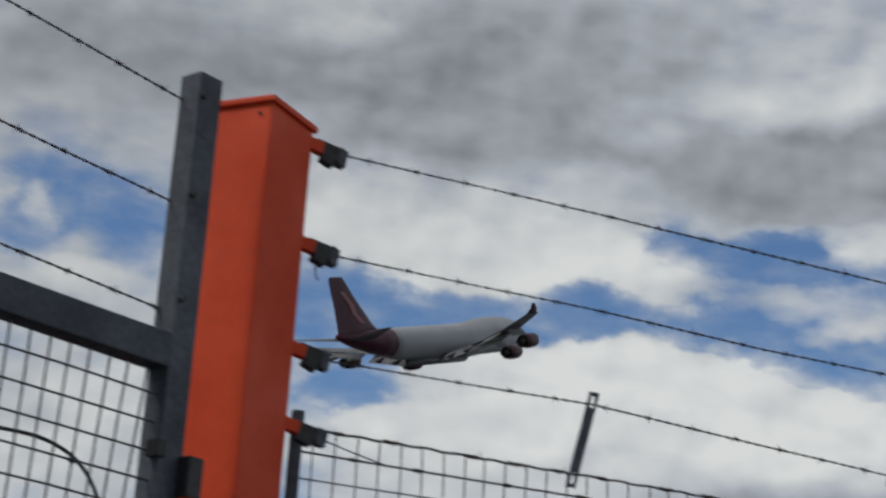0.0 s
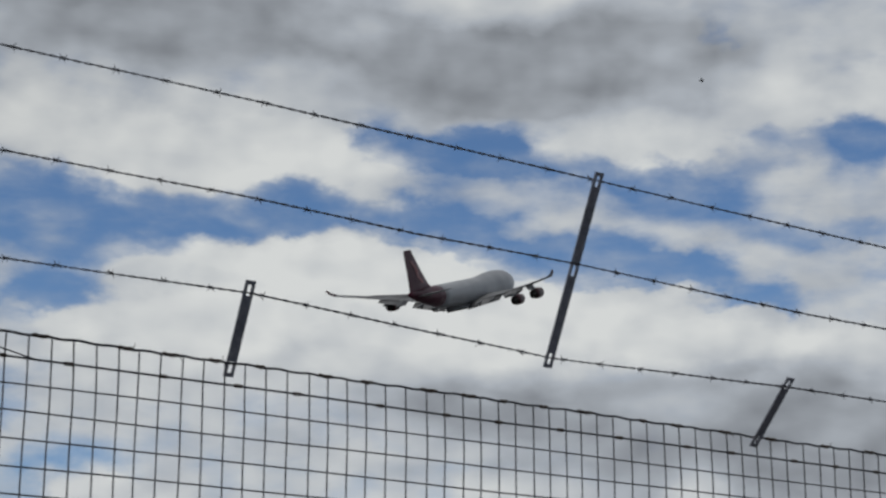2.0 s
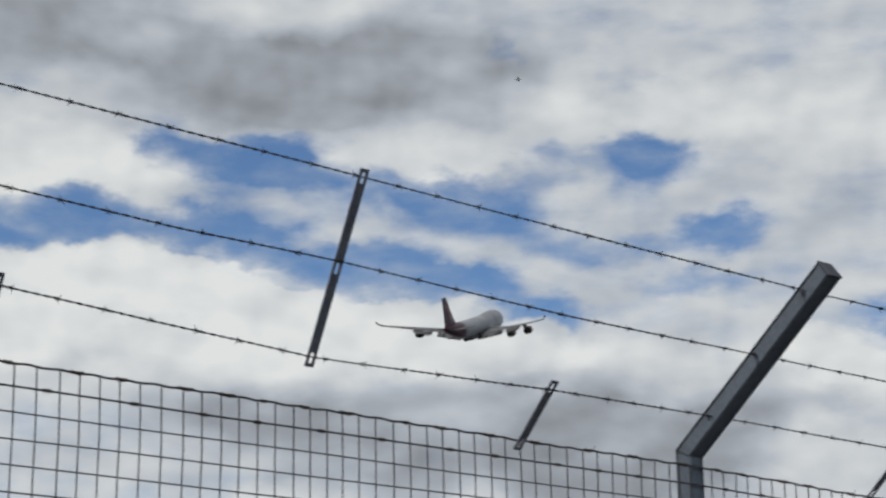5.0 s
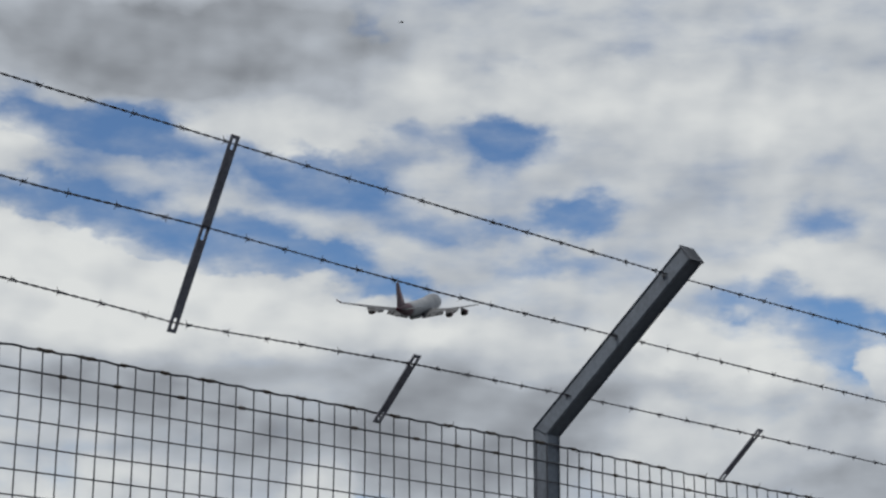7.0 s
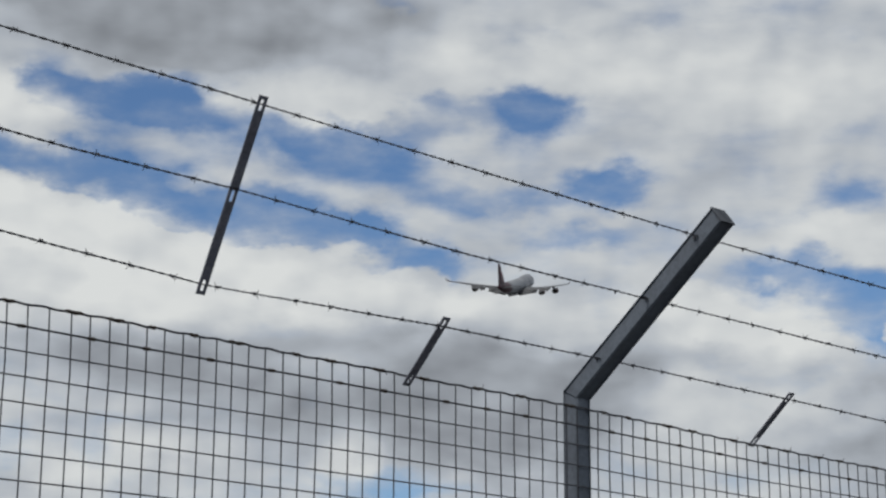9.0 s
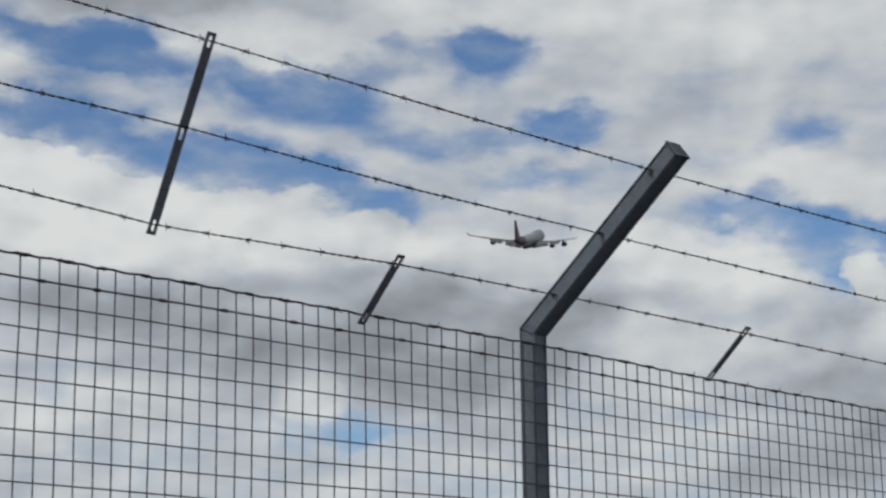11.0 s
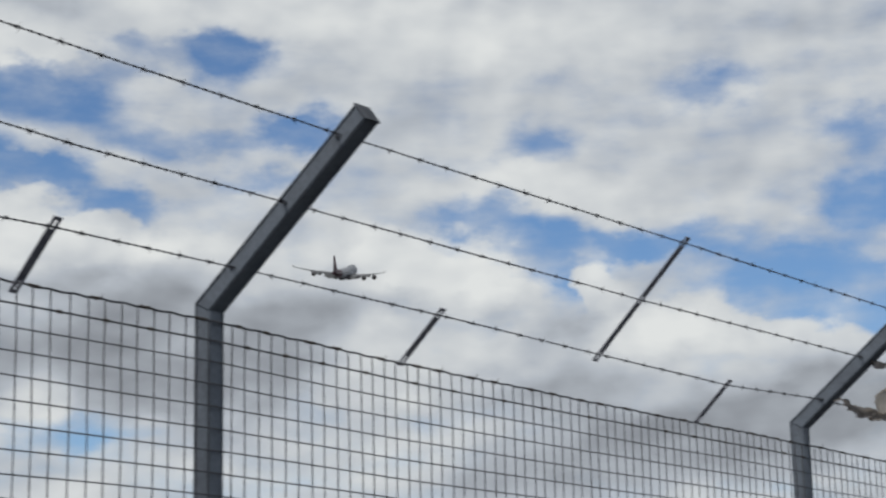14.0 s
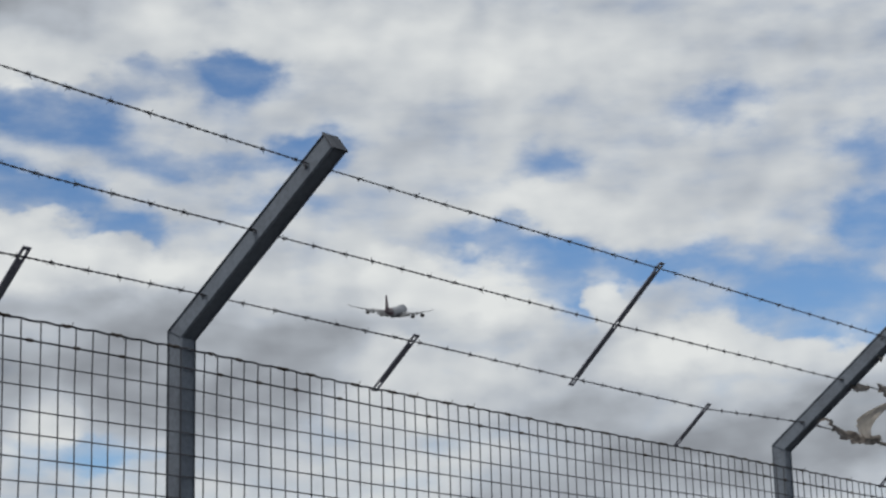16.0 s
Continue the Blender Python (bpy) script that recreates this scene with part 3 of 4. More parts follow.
def build_pillar():
    centre = NEAR + FACE * BOX_W / 2 + BACK * BOX_D / 2
    turn = math.degrees(math.atan2(FACE.y, FACE.x))
    pillar = thing("detector_pillar", "tall orange painted steel sensor pillar with a lid", "sensor pillar", at=pose(centre.x, centre.y, 0, 0, 0, turn))
    bm = bmesh.new()
    add_box(bm, (BOX_W, BOX_D, BOX_TOP + 0.2), pose(0, 0, (BOX_TOP - 0.2) / 2), 0.006)
    part("housing", bm, ORANGE, pillar, smooth=False)
    bm = bmesh.new()
    add_box(bm, (BOX_W + 0.014, BOX_D + 0.014, 0.012), pose(0, 0, BOX_TOP + 0.002), 0.003)
    part("lid", bm, ORANGE, pillar, "overhanging orange lid")
    bm = bmesh.new()
    bmesh.ops.create_cone(bm, cap_ends=True, segments=10, radius1=0.0032, radius2=0.0032, depth=0.004, matrix=pose(-BOX_W / 2 - 0.001, -BOX_D / 2 + 0.024, BOX_TOP - 0.025, 0, 90, 0))
    part("screw_hole", bm, BLACK, pillar, "dark screw hole")
    for z in (2.93, 2.728, 2.522, 2.378):
        bm = bmesh.new()
        stub = pillar.matrix_basis.inverted() @ pose(-2.525, -0.052, z, 0, 9, 6)
        add_box(bm, (0.036, 0.02, 0.024), stub, 0.003)
        part("arm_stub", bm, ORANGE, pillar, "orange sensor arm")


build_pillar()


def build_clamp(z, low=False, long=1.0):
    """A dark two-step clamp that grips the wire's end."""
    clamp = thing("wire_clamp", "black plastic clamp holding a wire's end at the orange pillar", "wire clamp", "clamps on the orange pillar", at=pose(-2.488, -0.044, z, 0, 9, 6) @ Matrix.Diagonal((long, 1.0, 1.0 if long > 1.2 else 1.15, 1.0)))
    bm = bmesh.new()
    add_box(bm, (0.054, 0.018, 0.024), pose(-0.004, 0, 0.001), 0.003)
    part("body", bm, BLACK, clamp)
    bm = bmesh.new()
    add_box(bm, (0.016, 0.02, 0.030), pose(0.022, 0, -0.003), 0.002)
    part("jaw", bm, STEEL_DARK, clamp, "dark steel jaw")
    bm = bmesh.new()
    add_box(bm, (0.026, 0.02, 0.018), pose(-0.003, 0, -0.015, 0, 12, 0), 0.003)
    part("lug", bm, BLACK, clamp)
    bm = bmesh.new()
    bmesh.ops.create_cone(bm, cap_ends=True, segments=8, radius1=0.004, radius2=0.004, depth=0.006, matrix=pose(0.02, 0, 0.014))
    part("screw", bm, STEEL, clamp, "small bright screw")
    if low:
        bm = bmesh.new()
        add_tube(bm, [(-0.004, 0, -0.018), (-0.005, 0, -0.03), (-0.001, 0, -0.042), (0.005, 0, -0.05)], 0.0016, 5)
        part("wire_tail", bm, WIRE, clamp, "loose cut wire tail")


for z, tail in ((2.926, False), (2.724, True), (2.518, False), (2.372, False)):
    build_clamp(z, tail, 1.35 if z < 2.4 else 1.12)


def build_thin_post():
    post = thing("end_post", "thin dark steel post where the mesh ends", "fence post", at=pose(-2.503, -0.034, 0))
    bm = bmesh.new()
    add_box(bm, (0.02, 0.02, 2.65), pose(0, 0, 2.412 - 2.65 / 2), 0.002)
    part("tube", bm, STEEL_DARK, post)


build_thin_post()

# ---- the side fence that meets the pillar at an angle ----
SIDE = Vector((-0.89, -0.456, 0)).normalized()
SIDE_TURN = math.degrees(math.atan2(-SIDE.y, -SIDE.x))
CORNER = Vector((-2.800, -0.208, 0))


def side_pose(along_m=0.0, z=0.0, off=0.0):
    p = CORNER + SIDE * along_m + Vector((-SIDE.y, SIDE.x, 0)) * off
    return pose(p.x, p.y, z, 0, 0, SIDE_TURN)


def build_corner_post():
    post = thing("corner_post", "dark weathered square steel post beside the orange pillar", "fence post", at=side_pose())
    bm = bmesh.new()
    add_box(bm, (0.055, 0.05, 3.24), pose(-0.003, 0, 2.945 - 3.24 / 2), 0.003)
    part("upright", bm, STEEL_DARK, post)
    for z in (2.9, 2.712, 2.52):
        bm = bmesh.new()
        bmesh.ops.create_cone(bm, cap_ends=True, segments=8, radius1=0.007, radius2=0.006, depth=0.008, matrix=pose(-0.019, -0.0275, z, 90, 0, 0))
        part("bolt", bm, BLACK, post, "dark bolt head")
    for x, y, w, tall in ((-0.033, -0.02, 0.022, 0.03), (0.03, -0.04, 0.034, 0.07)):
        bm = bmesh.new()
        add_box(bm, (w, 0.03, tall), pose(x, y, 2.250 - tall / 2 + (0.02 if x < 0 else 0.0)), 0.003)
        part("bracket", bm, BLACK, post, "black clamp bracket")


build_corner_post()


def build_side_fence():
    rail_len = 2.3
    fence = thing("side_fence", "dark steel framed mesh fence panel joining the corner post", "fence panel", at=side_pose())
    bm = bmesh.new()
    add_box(bm, (rail_len, 0.05, 0.06), pose(-0.03 - rail_len / 2, 0, 2.427), 0.004)
    part("top_rail", bm, STEEL_DARK, fence)
    bm = bmesh.new()
    add_box(bm, (rail_len, 0.05, 0.05), pose(-0.03 - rail_len / 2, 0, 0.12), 0.004)
    part("bottom_rail", bm, STEEL_DARK, fence)
    bm = bmesh.new()
    add_box(bm, (0.06, 0.06, 3.2), pose(-0.06 - rail_len, 0, 1.4), 0.003)
    part("far_upright", bm, STEEL_DARK, fence)
    for k in range(int(rail_len / 0.0425)):
        bm = bmesh.new()
        x, slant = -0.055 - k * 0.0425, 0.09 * max(0.25, 1 - 0.12 * k)
        add_tube(bm, [(x - slant * min(0.3, 2.4 - z) + 0.003 * wander(k, z, 8), 0.003 * wander(k, z, 6), z) for z in (2.44, 2.3, 2.1, 1.8, 1.2, 0.13)], 0.0022, 5, False)
        part("upright_wire", bm, WIRE, fence)
    for k in range(45):
        bm = bmesh.new()
        z = 2.351 - k * 0.0497
        add_tube(bm, [(-0.03 - rail_len * u, -0.003, z + 0.003 * wander(u * 3, k, 7)) for u in np.linspace(0, 1, 12)], 0.0022, 5, False)
        part("cross_wire", bm, WIRE, fence)


build_side_fence()
BEHIND = Vector((SIDE.y, -SIDE.x, 0)) * 0.018
for n, (z0, z1, z2) in enumerate(((2.897, 2.924, 2.96), (2.703, 2.718, 2.75), (2.506, 2.519, 2.55))):
    run = [CORNER + BEHIND + SIDE * far + Vector((0, 0, z)) for far, z in ((0.0, z0), (0.44, z1), (1.2, (z1 + z2) / 2), (2.36, z2))]
    build_barbed_wire(run, "barbed wire strung to the dark corner post", "barbed wires of the side fence", 31 + n)


def build_cable():
    cable = thing("cable", "loose black cable looped over the side fence mesh", "cable")
    pts = rounded([(-3.36, -0.42, 2.17), (-3.2, -0.35, 2.228), (-3.087, -0.300, 2.236), (-3.02, -0.296, 2.232), (-2.962, -0.298, 2.205), (-2.925, -0.299, 2.155), (-2.895, -0.295, 2.07), (-2.875, -0.285, 1.9), (-2.87, -0.285, 1.5), (-2.87, -0.285, 0.1)])
    bm = bmesh.new()
    add_tube(bm, pts, 0.0036, 8)
    part("sheath", bm, BLACK, cable, smooth=True)
    bm = bmesh.new()
    add_box(bm, (0.012, 0.012, 0.009), pose(-2.972, -0.298, 2.2025, 0, 35, 20), 0.002)
    part("cable_tie", bm, BLACK, cable, "black cable tie")


build_cable()


# ---- torn plastic caught on the wires ----
def build_scrap(name, label, m, long, wide, curl, crinkle, mat, seed):
    """A torn strip of film: a curled, crumpled sheet with ragged edges and its own thickness."""
    bm = bmesh.new()
    nu, nv = 26, 9
    rows = []
    for i in range(nu):
        u = i / (nu - 1)
        w = wide * (0.35 + 0.65 * math.sin(math.pi * min(1, 0.12 + u * 0.85))) * (1 + 0.5 * noise.noise(Vector((u * 7, seed, 0))))
        a = curl * (u - 0.5)
        centre = Vector((long * math.sin(a) / curl, 0, long * (1 - math.cos(a)) / curl)) if curl else Vector((long * (u - 0.5), 0, 0))
        rows.append([])
        for k in range(nv):
            v = k / (nv - 1) - 0.5
            wob = crinkle * noise.noise(Vector((u * 9, v * 4, seed + 3)))
            wob2 = crinkle * noise.noise(Vector((u * 11, v * 5, seed + 9)))
            ragged = 1 + (0.35 * noise.noise(Vector((u * 22, round(v * 2), seed))) if k in (0, nv - 1) else 0)
            rows[-1].append(bm.verts.new(centre + Vector((wob, w * v * ragged, wob2 + 0.25 * wide * math.cos(v * 3)))))
    for i in range(nu - 1):
        for k in range(nv - 1):
            bm.faces.new((rows[i][k], rows[i + 1][k], rows[i + 1][k + 1], rows[i][k + 1]))
    bmesh.ops.solidify(bm, geom=bm.faces[:], thickness=0.0006)
    ob = part(name, bm, mat, smooth=True)
    ob.matrix_basis = m
    return tagged(ob, label, "plastic scrap", "torn plastic on the barbed wire")


SCRAPS = []


def scrap(label, m, *rest):
    SCRAPS.append((build_scrap("plastic_scrap", label, m, *rest), m))


def build_bag():
    """A torn bag held by two wires: a crescent that narrows to a twisted tail at each wire."""
    centre = Vector((3.125, -0.21, 2.50))
    spine = rounded([(3.30, -0.270, 2.606), (3.20, -0.268, 2.592), (3.09, -0.258, 2.563), (3.005, -0.235, 2.525), (2.995, -0.205, 2.485), (3.06, -0.178, 2.456), (3.19, -0.163, 2.444), (3.37, -0.155, 2.440)], 2)
    bm, rows, n = bmesh.new(), [], len(spine)
    for i, p in enumerate(spine):
        u = i / (n - 1)
        wide = 0.03 + 0.10 * max(0.0, math.sin(math.pi * min(1.0, max(0.0, (u - 0.08) / 0.68))))
        across = Vector((0.97, -0.12 + 0.3 * noise.noise(Vector((u * 5, 2, 0))), 0.22)).normalized()
        rows.append([])
        for k in range(9):
            v = k / 8 - 0.5
            fold = 0.006 * math.sin(v * 15 + u * 9) + 0.008 * noise.noise(Vector((u * 8, v * 4, 7)))
            torn = 1 + (0.22 * noise.noise(Vector((u * 26, v, 3))) if k in (0, 8) else 0)
            rows[-1].append(bm.verts.new(Vector(p) - centre + across * (wide * v * torn) + Vector((0, fold - 0.10 * wide * math.cos(v * 3), 0))))
    for a, b in zip(rows, rows[1:]):
        for k in range(8):
            bm.faces.new((a[k], b[k], b[k + 1], a[k + 1]))
    bmesh.ops.solidify(bm, geom=bm.faces[:], thickness=0.0006)
    bag = part("plastic_bag", bm, PLASTIC, smooth=True)
    m = Matrix.Translation(centre + Vector((0.03, 0.0, 0.0)))
    bag.matrix_basis = m
    SCRAPS.append((tagged(bag, "pale torn plastic bag billowing between two barbed wires", "plastic bag", "torn plastic on the barbed wire"), m))


build_bag()
scrap("pale plastic shred wrapped round the post's arm", pose(2.818, -0.37, 2.668, 40, 0, 0), 0.055, 0.05, 2.6, 0.006, PLASTIC, 15.0)
scrap("dirty shredded plastic tangled on the lower barbed wire", pose(2.99, -0.155, 2.446, 60, 2, 0), 0.42, 0.05, 0.6, 0.03, DIRTY, 5.0)
scrap("dirty shredded plastic tangled on the middle barbed wire", pose(3.12, -0.27, 2.598, 70, 1, 0), 0.24, 0.035, 0.5, 0.022, DIRTY, 8.0)
scrap("small grey plastic shred snagged beside the post's arm", pose(2.875, -0.268, 2.590, 70, 0, 0), 0.13, 0.03, 0.4, 0.015, DIRTY, 12.0)


# ---- the airliner ----
def section(x, wide, top, low, n=28, shoulder=None):
    """One ring of the fuselage at x: half-width, top and bottom heights; shoulder narrows the upper deck."""
    ring = []
    for k in range(n):
        a = 2 * math.pi * k / n
        c, s = math.cos(a), math.sin(a)
        if s >= 0:
            w = wide * c
            z = top * s
            if shoulder:
                w = wide * c * (1 - shoulder * s**1.6 * 0.45)
                z = top * s ** 0.92
        else:
            w, z = wide * c, -low * s * -1
        ring.append((x, w, z))
    return ring


def wing_ring(lead, chord, y, z, thick, twist=0.0, n=14):
    """An aerofoil outline of the given chord, leading edge at x = lead, standing at y, z."""
    ring = []
    for k in range(n):
        a = 2 * math.pi * k / n
        u = 0.5 * (1 - math.cos(a))
        up = thick * chord * (2.6 * math.sqrt(max(u, 0)) * (1 - u) * 0.5 + 0.02) * (1 if a <= math.pi else -0.7)
        ring.append((lead - chord * u, y, z + up - twist * u * chord))
    return ring


def build_airliner():
    plane = thing("airliner", "four-engined white airliner with a red tail, climbing away", "airliner")
    # fuselage: x ahead from the middle, half-width, top, bottom
    white = ((33.6, 0.15, -0.7, -1.0), (33.0, 0.95, 0.25, -1.8), (31.9, 1.7, 1.6, -2.4), (30.2, 2.4, 2.9, -2.9), (28.0, 2.85, 3.75, -3.15), (25.0, 3.15, 4.1, -3.25), (20.0, 3.25, 4.25, -3.3),
             (14.5, 3.25, 4.05, -3.4), (11.0, 3.25, 3.6, -3.7), (8.0, 3.25, 3.3, -3.9), (0.0, 3.25, 3.25, -3.95), (-6.0, 3.25, 3.25, -3.7), (-11.0, 3.25, 3.25, -3.25), (-16.0, 3.2, 3.25, -2.95), (-18.6, 3.05, 3.22, -2.5))
    red = ((-18.6, 3.05, 3.22, -2.5), (-21.5, 2.8, 3.17, -1.9), (-25.0, 2.35, 3.05, -1.1), (-29.5, 1.6, 2.75, -0.1), (-33.0, 0.85, 2.7, 1.0), (-34.6, 0.35, 2.5, 1.65))

    def rings(rows):
        out = []
        for x, wide, top, low in rows:
            mid = (top + low) / 2 if top < 0.5 or x < -18.0 else 0.0
            upper = 0.9 if top > 3.4 else None
            out.append([(px, py, pz + mid) for px, py, pz in section(x, wide, top - mid, mid - low, shoulder=upper)])
        return out

    bm = bmesh.new()
    add_loft(bm, rings(white))
    part("fuselage", bm, WHITE, plane, smooth=True)
    bm = bmesh.new()
    add_loft(bm, rings(red))
    part("tail_cone", bm, RED, plane, "red painted rear fuselage", smooth=True)
    bm = bmesh.new()
    add_loft(bm, [[(x, y * s, z) for x, y, z in section(px, 1.0, 0.9, 0.6, 16)] for px, s in ((9.0, 0.4), (7.0, 2.2), (0, 3.0), (-7.0, 2.6), (-12.0, 0.5))])
    bmesh.ops.translate(bm, verts=bm.verts[:], vec=(0, 0, -3.95))
    part("belly_fairing", bm, GREY, plane, smooth=True)
    # fin with its dorsal root
    bm = bmesh.new()

    def upright(lead, chord, z, thick):
        return [(x, y, z) for x, y, _ in ((p[0], p[2], 0) for p in wing_ring(lead, chord, 0, 0, thick))]

    add_loft(bm, [upright(-19.5, 14.6, 2.3, 0.04), upright(-22.3, 11.9, 3.9, 0.07), upright(-27.0, 7.6, 8.6, 0.08), upright(-31.0, 4.1, FIN_TOP, 0.08)])
    part("fin", bm, RED, plane, "red tail fin")
    bm = bmesh.new()
    add_loft(bm, [[(x - 0.0, y, z) for x, y, z in upright(-31.9, 2.0, 3.6, 0.12)], upright(-34.3, 1.2, FIN_TOP - 0.4, 0.12)])
    part("rudder", bm, RED, plane)
    for side in (1, -1):
        bm = bmesh.new()
        add_loft(bm, [wing_ring(-23.8, 8.6, side * 1.2, 1.3, 0.09), wing_ring(-32.5, 2.7, side * 11.0, 2.6, 0.09)])
        part("tailplane", bm, GREY, plane, smooth=True)
        # wing: leading edge, chord, span station, height
        bm = bmesh.new()
        add_loft(bm, [wing_ring(13.5, 16.6, side * 2.2, -2.2, 0.12, 0.06), wing_ring(8.6, 12.6, side * 8.0, -1.5, 0.11, 0.05), wing_ring(4.0, 9.4, side * 13.2, -0.85, 0.10, 0.03),
                      wing_ring(-3.9, 6.4, side * 21.5, 0.7, 0.10, 0.02), wing_ring(-12.9, 4.0, side * 30.6, 2.6, 0.10)])
        part("wing", bm, GREY, plane, "grey swept wing", smooth=True)
        bm = bmesh.new()
        add_loft(bm, [wing_ring(-3.2, 3.6, side * 3.4, -2.9, 0.10, 0.45), wing_ring(-4.0, 2.9, side * 12.6, -1.45, 0.10, 0.45)])
        part("inboard_flap", bm, GREY, plane, "lowered wing flap", smooth=True)
        bm = bmesh.new()
        add_loft(bm, [wing_ring(-5.6, 2.4, side * 14.2, -1.0, 0.10, 0.42), wing_ring(-9.3, 1.7, side * 20.6, 0.25, 0.10, 0.42)])
        part("outboard_flap", bm, GREY, plane, "lowered wing flap", smooth=True)
        bm = bmesh.new()
        add_loft(bm, [[(x, y, z) for x, y, z in wing_ring(-13.2, 3.8, side * 30.5, 2.62, 0.09)], wing_ring(-15.2, 2.3, side * 31.7, 3.4, 0.09), wing_ring(-16.6, 1.3, side * 32.2, 4.3, 0.09)])
        part("winglet", bm, MAROON, plane, "dark red upturned winglet", smooth=True)
        for y, x, drop in ((6.4, -5.6, -2.7), (10.4, -5.4, -1.95), (15.6, -7.4, -1.25), (18.8, -8.9, -0.6)):
            bm = bmesh.new()
            add_tube(bm, [(x + 4.2, side * y, drop + 0.45), (x + 2.6, side * y, drop), (x + 0.4, side * y, drop - 0.3), (x - 1.8, side * y, drop - 0.65), (x - 2.8, side * y, drop - 0.8)], [0.12, 0.42, 0.5, 0.36, 0.06], 10)
            part("flap_fairing", bm, GREY, plane, smooth=True)
        for y, x, z in ((11.9, 7.4, -3.75), (21.0, -1.6, -2.05)):
            engine = part("engine", engine_cowl(), MAROON, plane, "dark red engine nacelle", smooth=True)
            engine.matrix_basis = pose(x, side * y, z, 0, -1.5, 0)
            for name, bm, mat in (("intake_lip", engine_lip(), METAL), ("fan", engine_fan(), SHADOWY), ("core_nozzle", engine_nozzle(), SHADOWY)):
                part(name, bm, mat, engine, smooth=True)
            bm = bmesh.new()
            add_loft(bm, [[(x + 0.8 - 5.6 * u, side * y + 0.28 * w, z + 1.15) for u, w in ((0, 0), (0.3, 1), (1, 0.3), (1, -0.3), (0.3, -1))],
                          [(x - 1.8 - 5.2 * u, side * y + 0.25 * w, z + 2.65) for u, w in ((0, 0), (0.3, 1), (1, 0.3), (1, -0.3), (0.3, -1))]])
            part("pylon", bm, GREY, plane)
        bm = bmesh.new()
        add_loft(bm, [[(-26.6 - 1.5 * u - a, side * (0.36 + 0.08 * w - 0.012 * z), z) for u, w in ((0, 0), (1, 0), (1, 1), (0, 1))] for a, z in ((-1.2, 4.4), (1.2, 6.2), (2.0, 8.0), (4.6, 10.4))])
        part("fin_mark", bm, FADED, plane, "pale painted shape on the fin")
    return plane


def turned(profile, n=20):
    bm = bmesh.new()
    add_loft(bm, [[(x, r * math.cos(2 * math.pi * k / n), r * math.sin(2 * math.pi * k / n)) for k in range(n)] for x, r in profile], cap=False)
    return bm


def engine_cowl():
    return turned(((2.9, 1.22), (2.5, 1.36), (1.5, 1.44), (0.0, 1.42), (-1.6, 1.2), (-1.62, 1.12), (-0.5, 1.15), (1.8, 1.1)))


def engine_lip():
    return turned(((2.55, 1.0), (2.86, 1.04), (2.98, 1.14), (2.9, 1.24), (2.6, 1.345)))


def engine_fan():
    return turned(((1.9, 1.12), (1.9, 0.35), (2.3, 0.02)))


def engine_nozzle():
    return turned(((-0.8, 0.9), (-1.8, 0.78), (-3.0, 0.55), (-2.9, 0.42), (-3.6, 0.05)))


FIN_TOP = 13.2
AIRLINER = build_airliner()
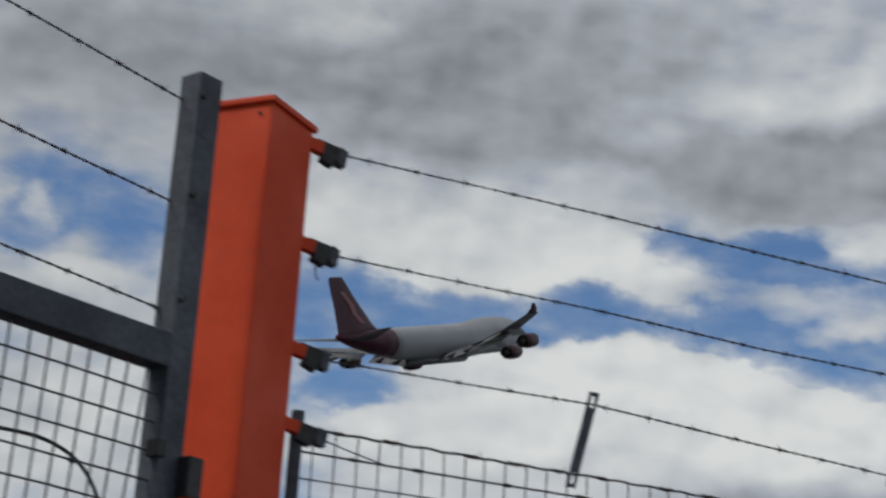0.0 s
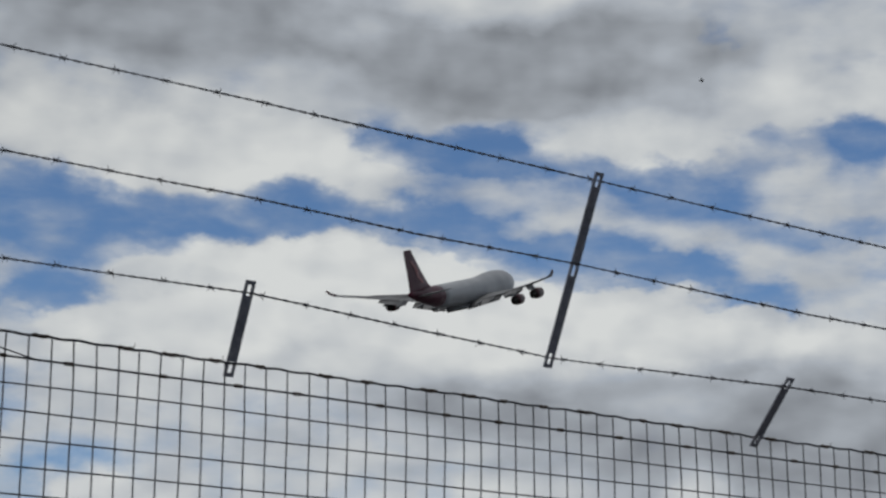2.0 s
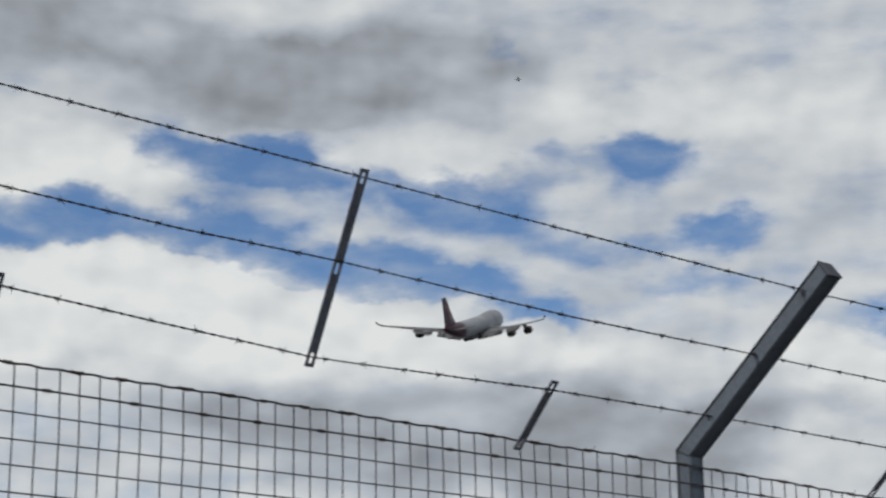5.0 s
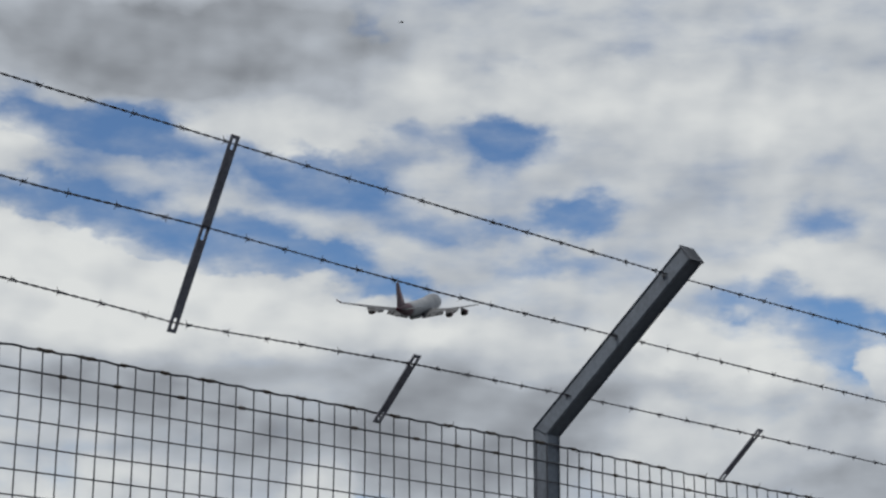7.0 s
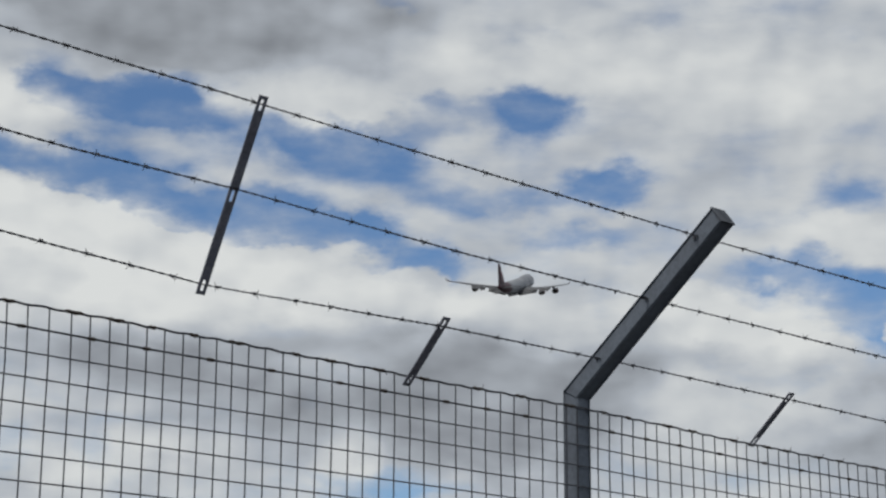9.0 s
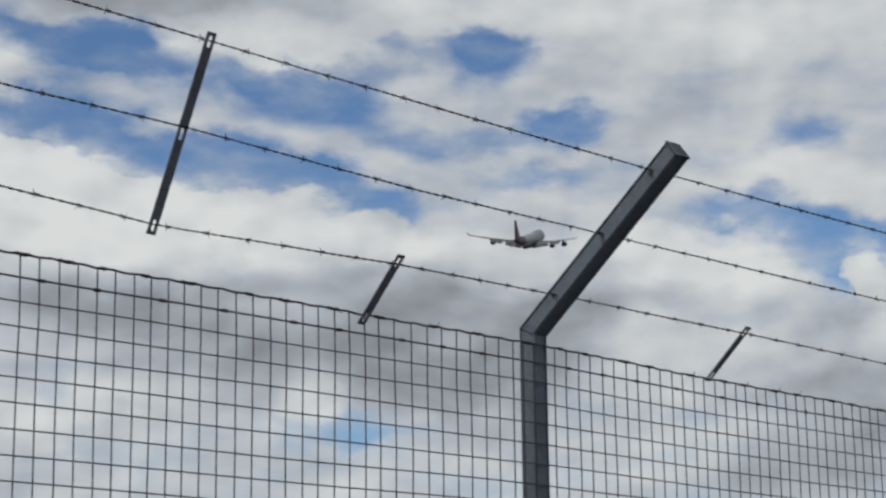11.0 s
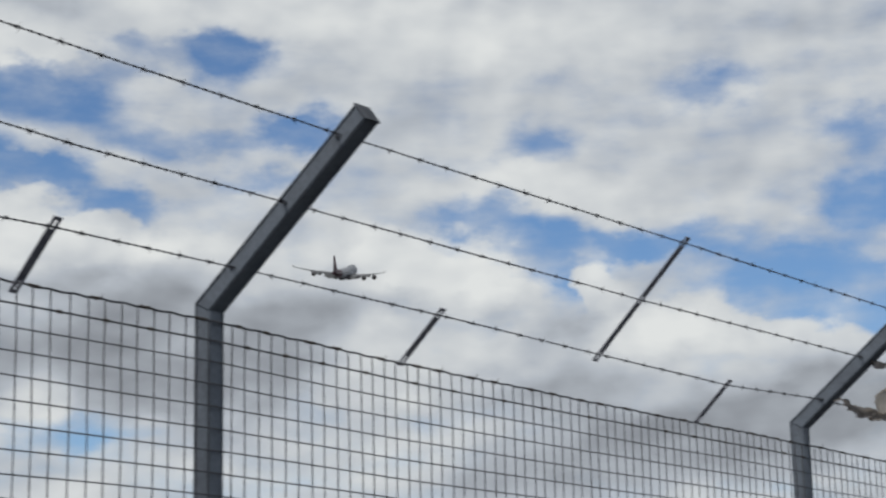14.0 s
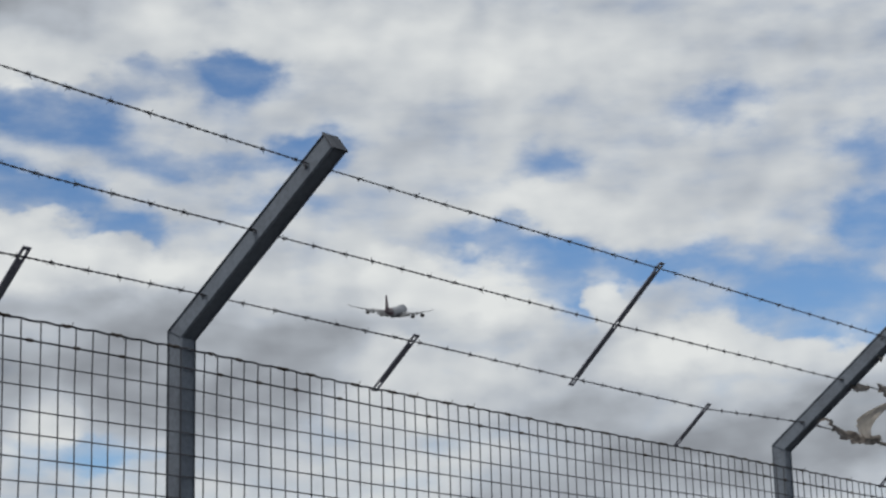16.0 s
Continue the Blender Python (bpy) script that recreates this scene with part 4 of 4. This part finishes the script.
# seconds, place of the fuselage's middle, heading from +x, climb and bank in degrees
FLIGHT = [
    (0, (144.81, 339.28, 108.54), 32.82, 17.75, -0.29),
    (0.5, (177.42, 359.59, 114.56), 32.73, 17.88, 0.09),
    (1, (209.66, 379.54, 120.77), 32.63, 18.01, 0.46),
    (1.5, (241.54, 399.15, 127.14), 32.52, 18.11, 0.82),
    (2, (272.36, 418.88, 133.87), 32.41, 18.20, 1.17),
    (2.5, (302.83, 438.38, 140.75), 32.29, 18.27, 1.51),
    (3, (332.99, 457.69, 147.76), 32.17, 18.32, 1.84),
    (3.5, (362.80, 476.70, 154.92), 32.03, 18.36, 2.16),
    (4, (391.55, 496.22, 162.00), 31.89, 18.38, 2.47),
    (4.5, (420.02, 515.66, 169.15), 31.75, 18.39, 2.77),
    (5, (448.22, 534.99, 176.33), 31.60, 18.37, 3.06),
    (6.25, (519.60, 580.89, 195.59), 31.19, 18.27, 3.74),
    (7.5, (590.36, 625.96, 214.76), 30.74, 18.07, 4.37),
    (8, (618.59, 643.73, 222.32), 30.55, 17.95, 4.60),
    (8.5, (646.90, 661.57, 228.97), 30.35, 17.83, 4.82),
    (9.75, (717.99, 705.81, 244.76), 29.83, 17.43, 5.33),
    (11, (789.80, 749.50, 259.01), 29.27, 16.94, 5.78),
    (11.5, (819.62, 766.17, 264.34), 29.03, 16.71, 5.94),
    (12, (849.72, 782.70, 269.35), 28.79, 16.47, 6.10),
    (12.5, (880.09, 799.14, 274.06), 28.54, 16.21, 6.24),
    (13, (910.71, 815.46, 278.38), 28.28, 15.93, 6.37),
    (13.5, (941.64, 831.55, 282.27), 28.02, 15.63, 6.50),
    (14, (972.96, 847.66, 285.74), 27.75, 15.32, 6.61),
    (14.5, (1004.66, 863.69, 288.73), 27.48, 15.00, 6.71),
    (15, (1035.10, 881.24, 293.75), 27.19, 14.65, 6.81),
    (15.5, (1065.88, 898.76, 298.40), 26.91, 14.29, 6.89),
    (16, (1097.05, 916.31, 302.64), 26.61, 13.92, 6.97),
]


def flight(place, heading, climb, bank):
    return Matrix.Translation(place) @ Matrix.Rotation(radians(heading), 4, "Z") @ Matrix.Rotation(radians(-climb), 4, "Y") @ Matrix.Rotation(radians(bank), 4, "X")


# ---- a bird far off ----
def build_bird():
    bird = thing("bird", "small dark bird gliding far off below the clouds", "bird")
    bm = bmesh.new()
    add_tube(bm, [(0.22, 0, 0), (0.17, 0, 0.01), (0.05, 0, 0), (-0.1, 0, 0), (-0.24, 0, 0.01)], [0.008, 0.035, 0.055, 0.04, 0.02], 8)
    part("body", bm, BLACK, bird, smooth=True)
    for side in (1, -1):
        bm = bmesh.new()
        add_loft(bm, [wing_ring(0.09, 0.16, side * 0.03, 0.01, 0.08), wing_ring(0.11, 0.13, side * 0.2, 0.07, 0.08), wing_ring(0.02, 0.05, side * 0.45, 0.03, 0.08)])
        part("wing", bm, BLACK, bird, smooth=True)
    return bird


BIRD = build_bird()
BIRD_FROM, BIRD_PACE = Vector((92.52, 111.58, 57.39)), Vector((0.57, -0.63, 0.39))

# ---- what moves ----
def motions():
    walk(AIRLINER, [(t, flight(*row)) for t, *row in FLIGHT])
    heading = math.degrees(math.atan2(BIRD_PACE.y, BIRD_PACE.x))
    walk(BIRD, [(t, Matrix.Translation(BIRD_FROM + BIRD_PACE * t + Vector((0, 0, 0.55 * max(0.0, t - 5.0) ** 2))) @ pose(0, 0, 0, 12 * math.sin(t * 2), 0, heading)) for t in range(17)])
    for k, (ob, m) in enumerate(SCRAPS):
        size = (4.0, 1.0, 5.0, 4.0, 6.0)[k]
        walk(ob, [(t * 0.5, m @ pose(0, 0, 0, size * math.sin(t * 1.3 + k), size * 0.5 * math.sin(t * 0.9 + 2 * k), 0)) for t in range(33)])


motions()
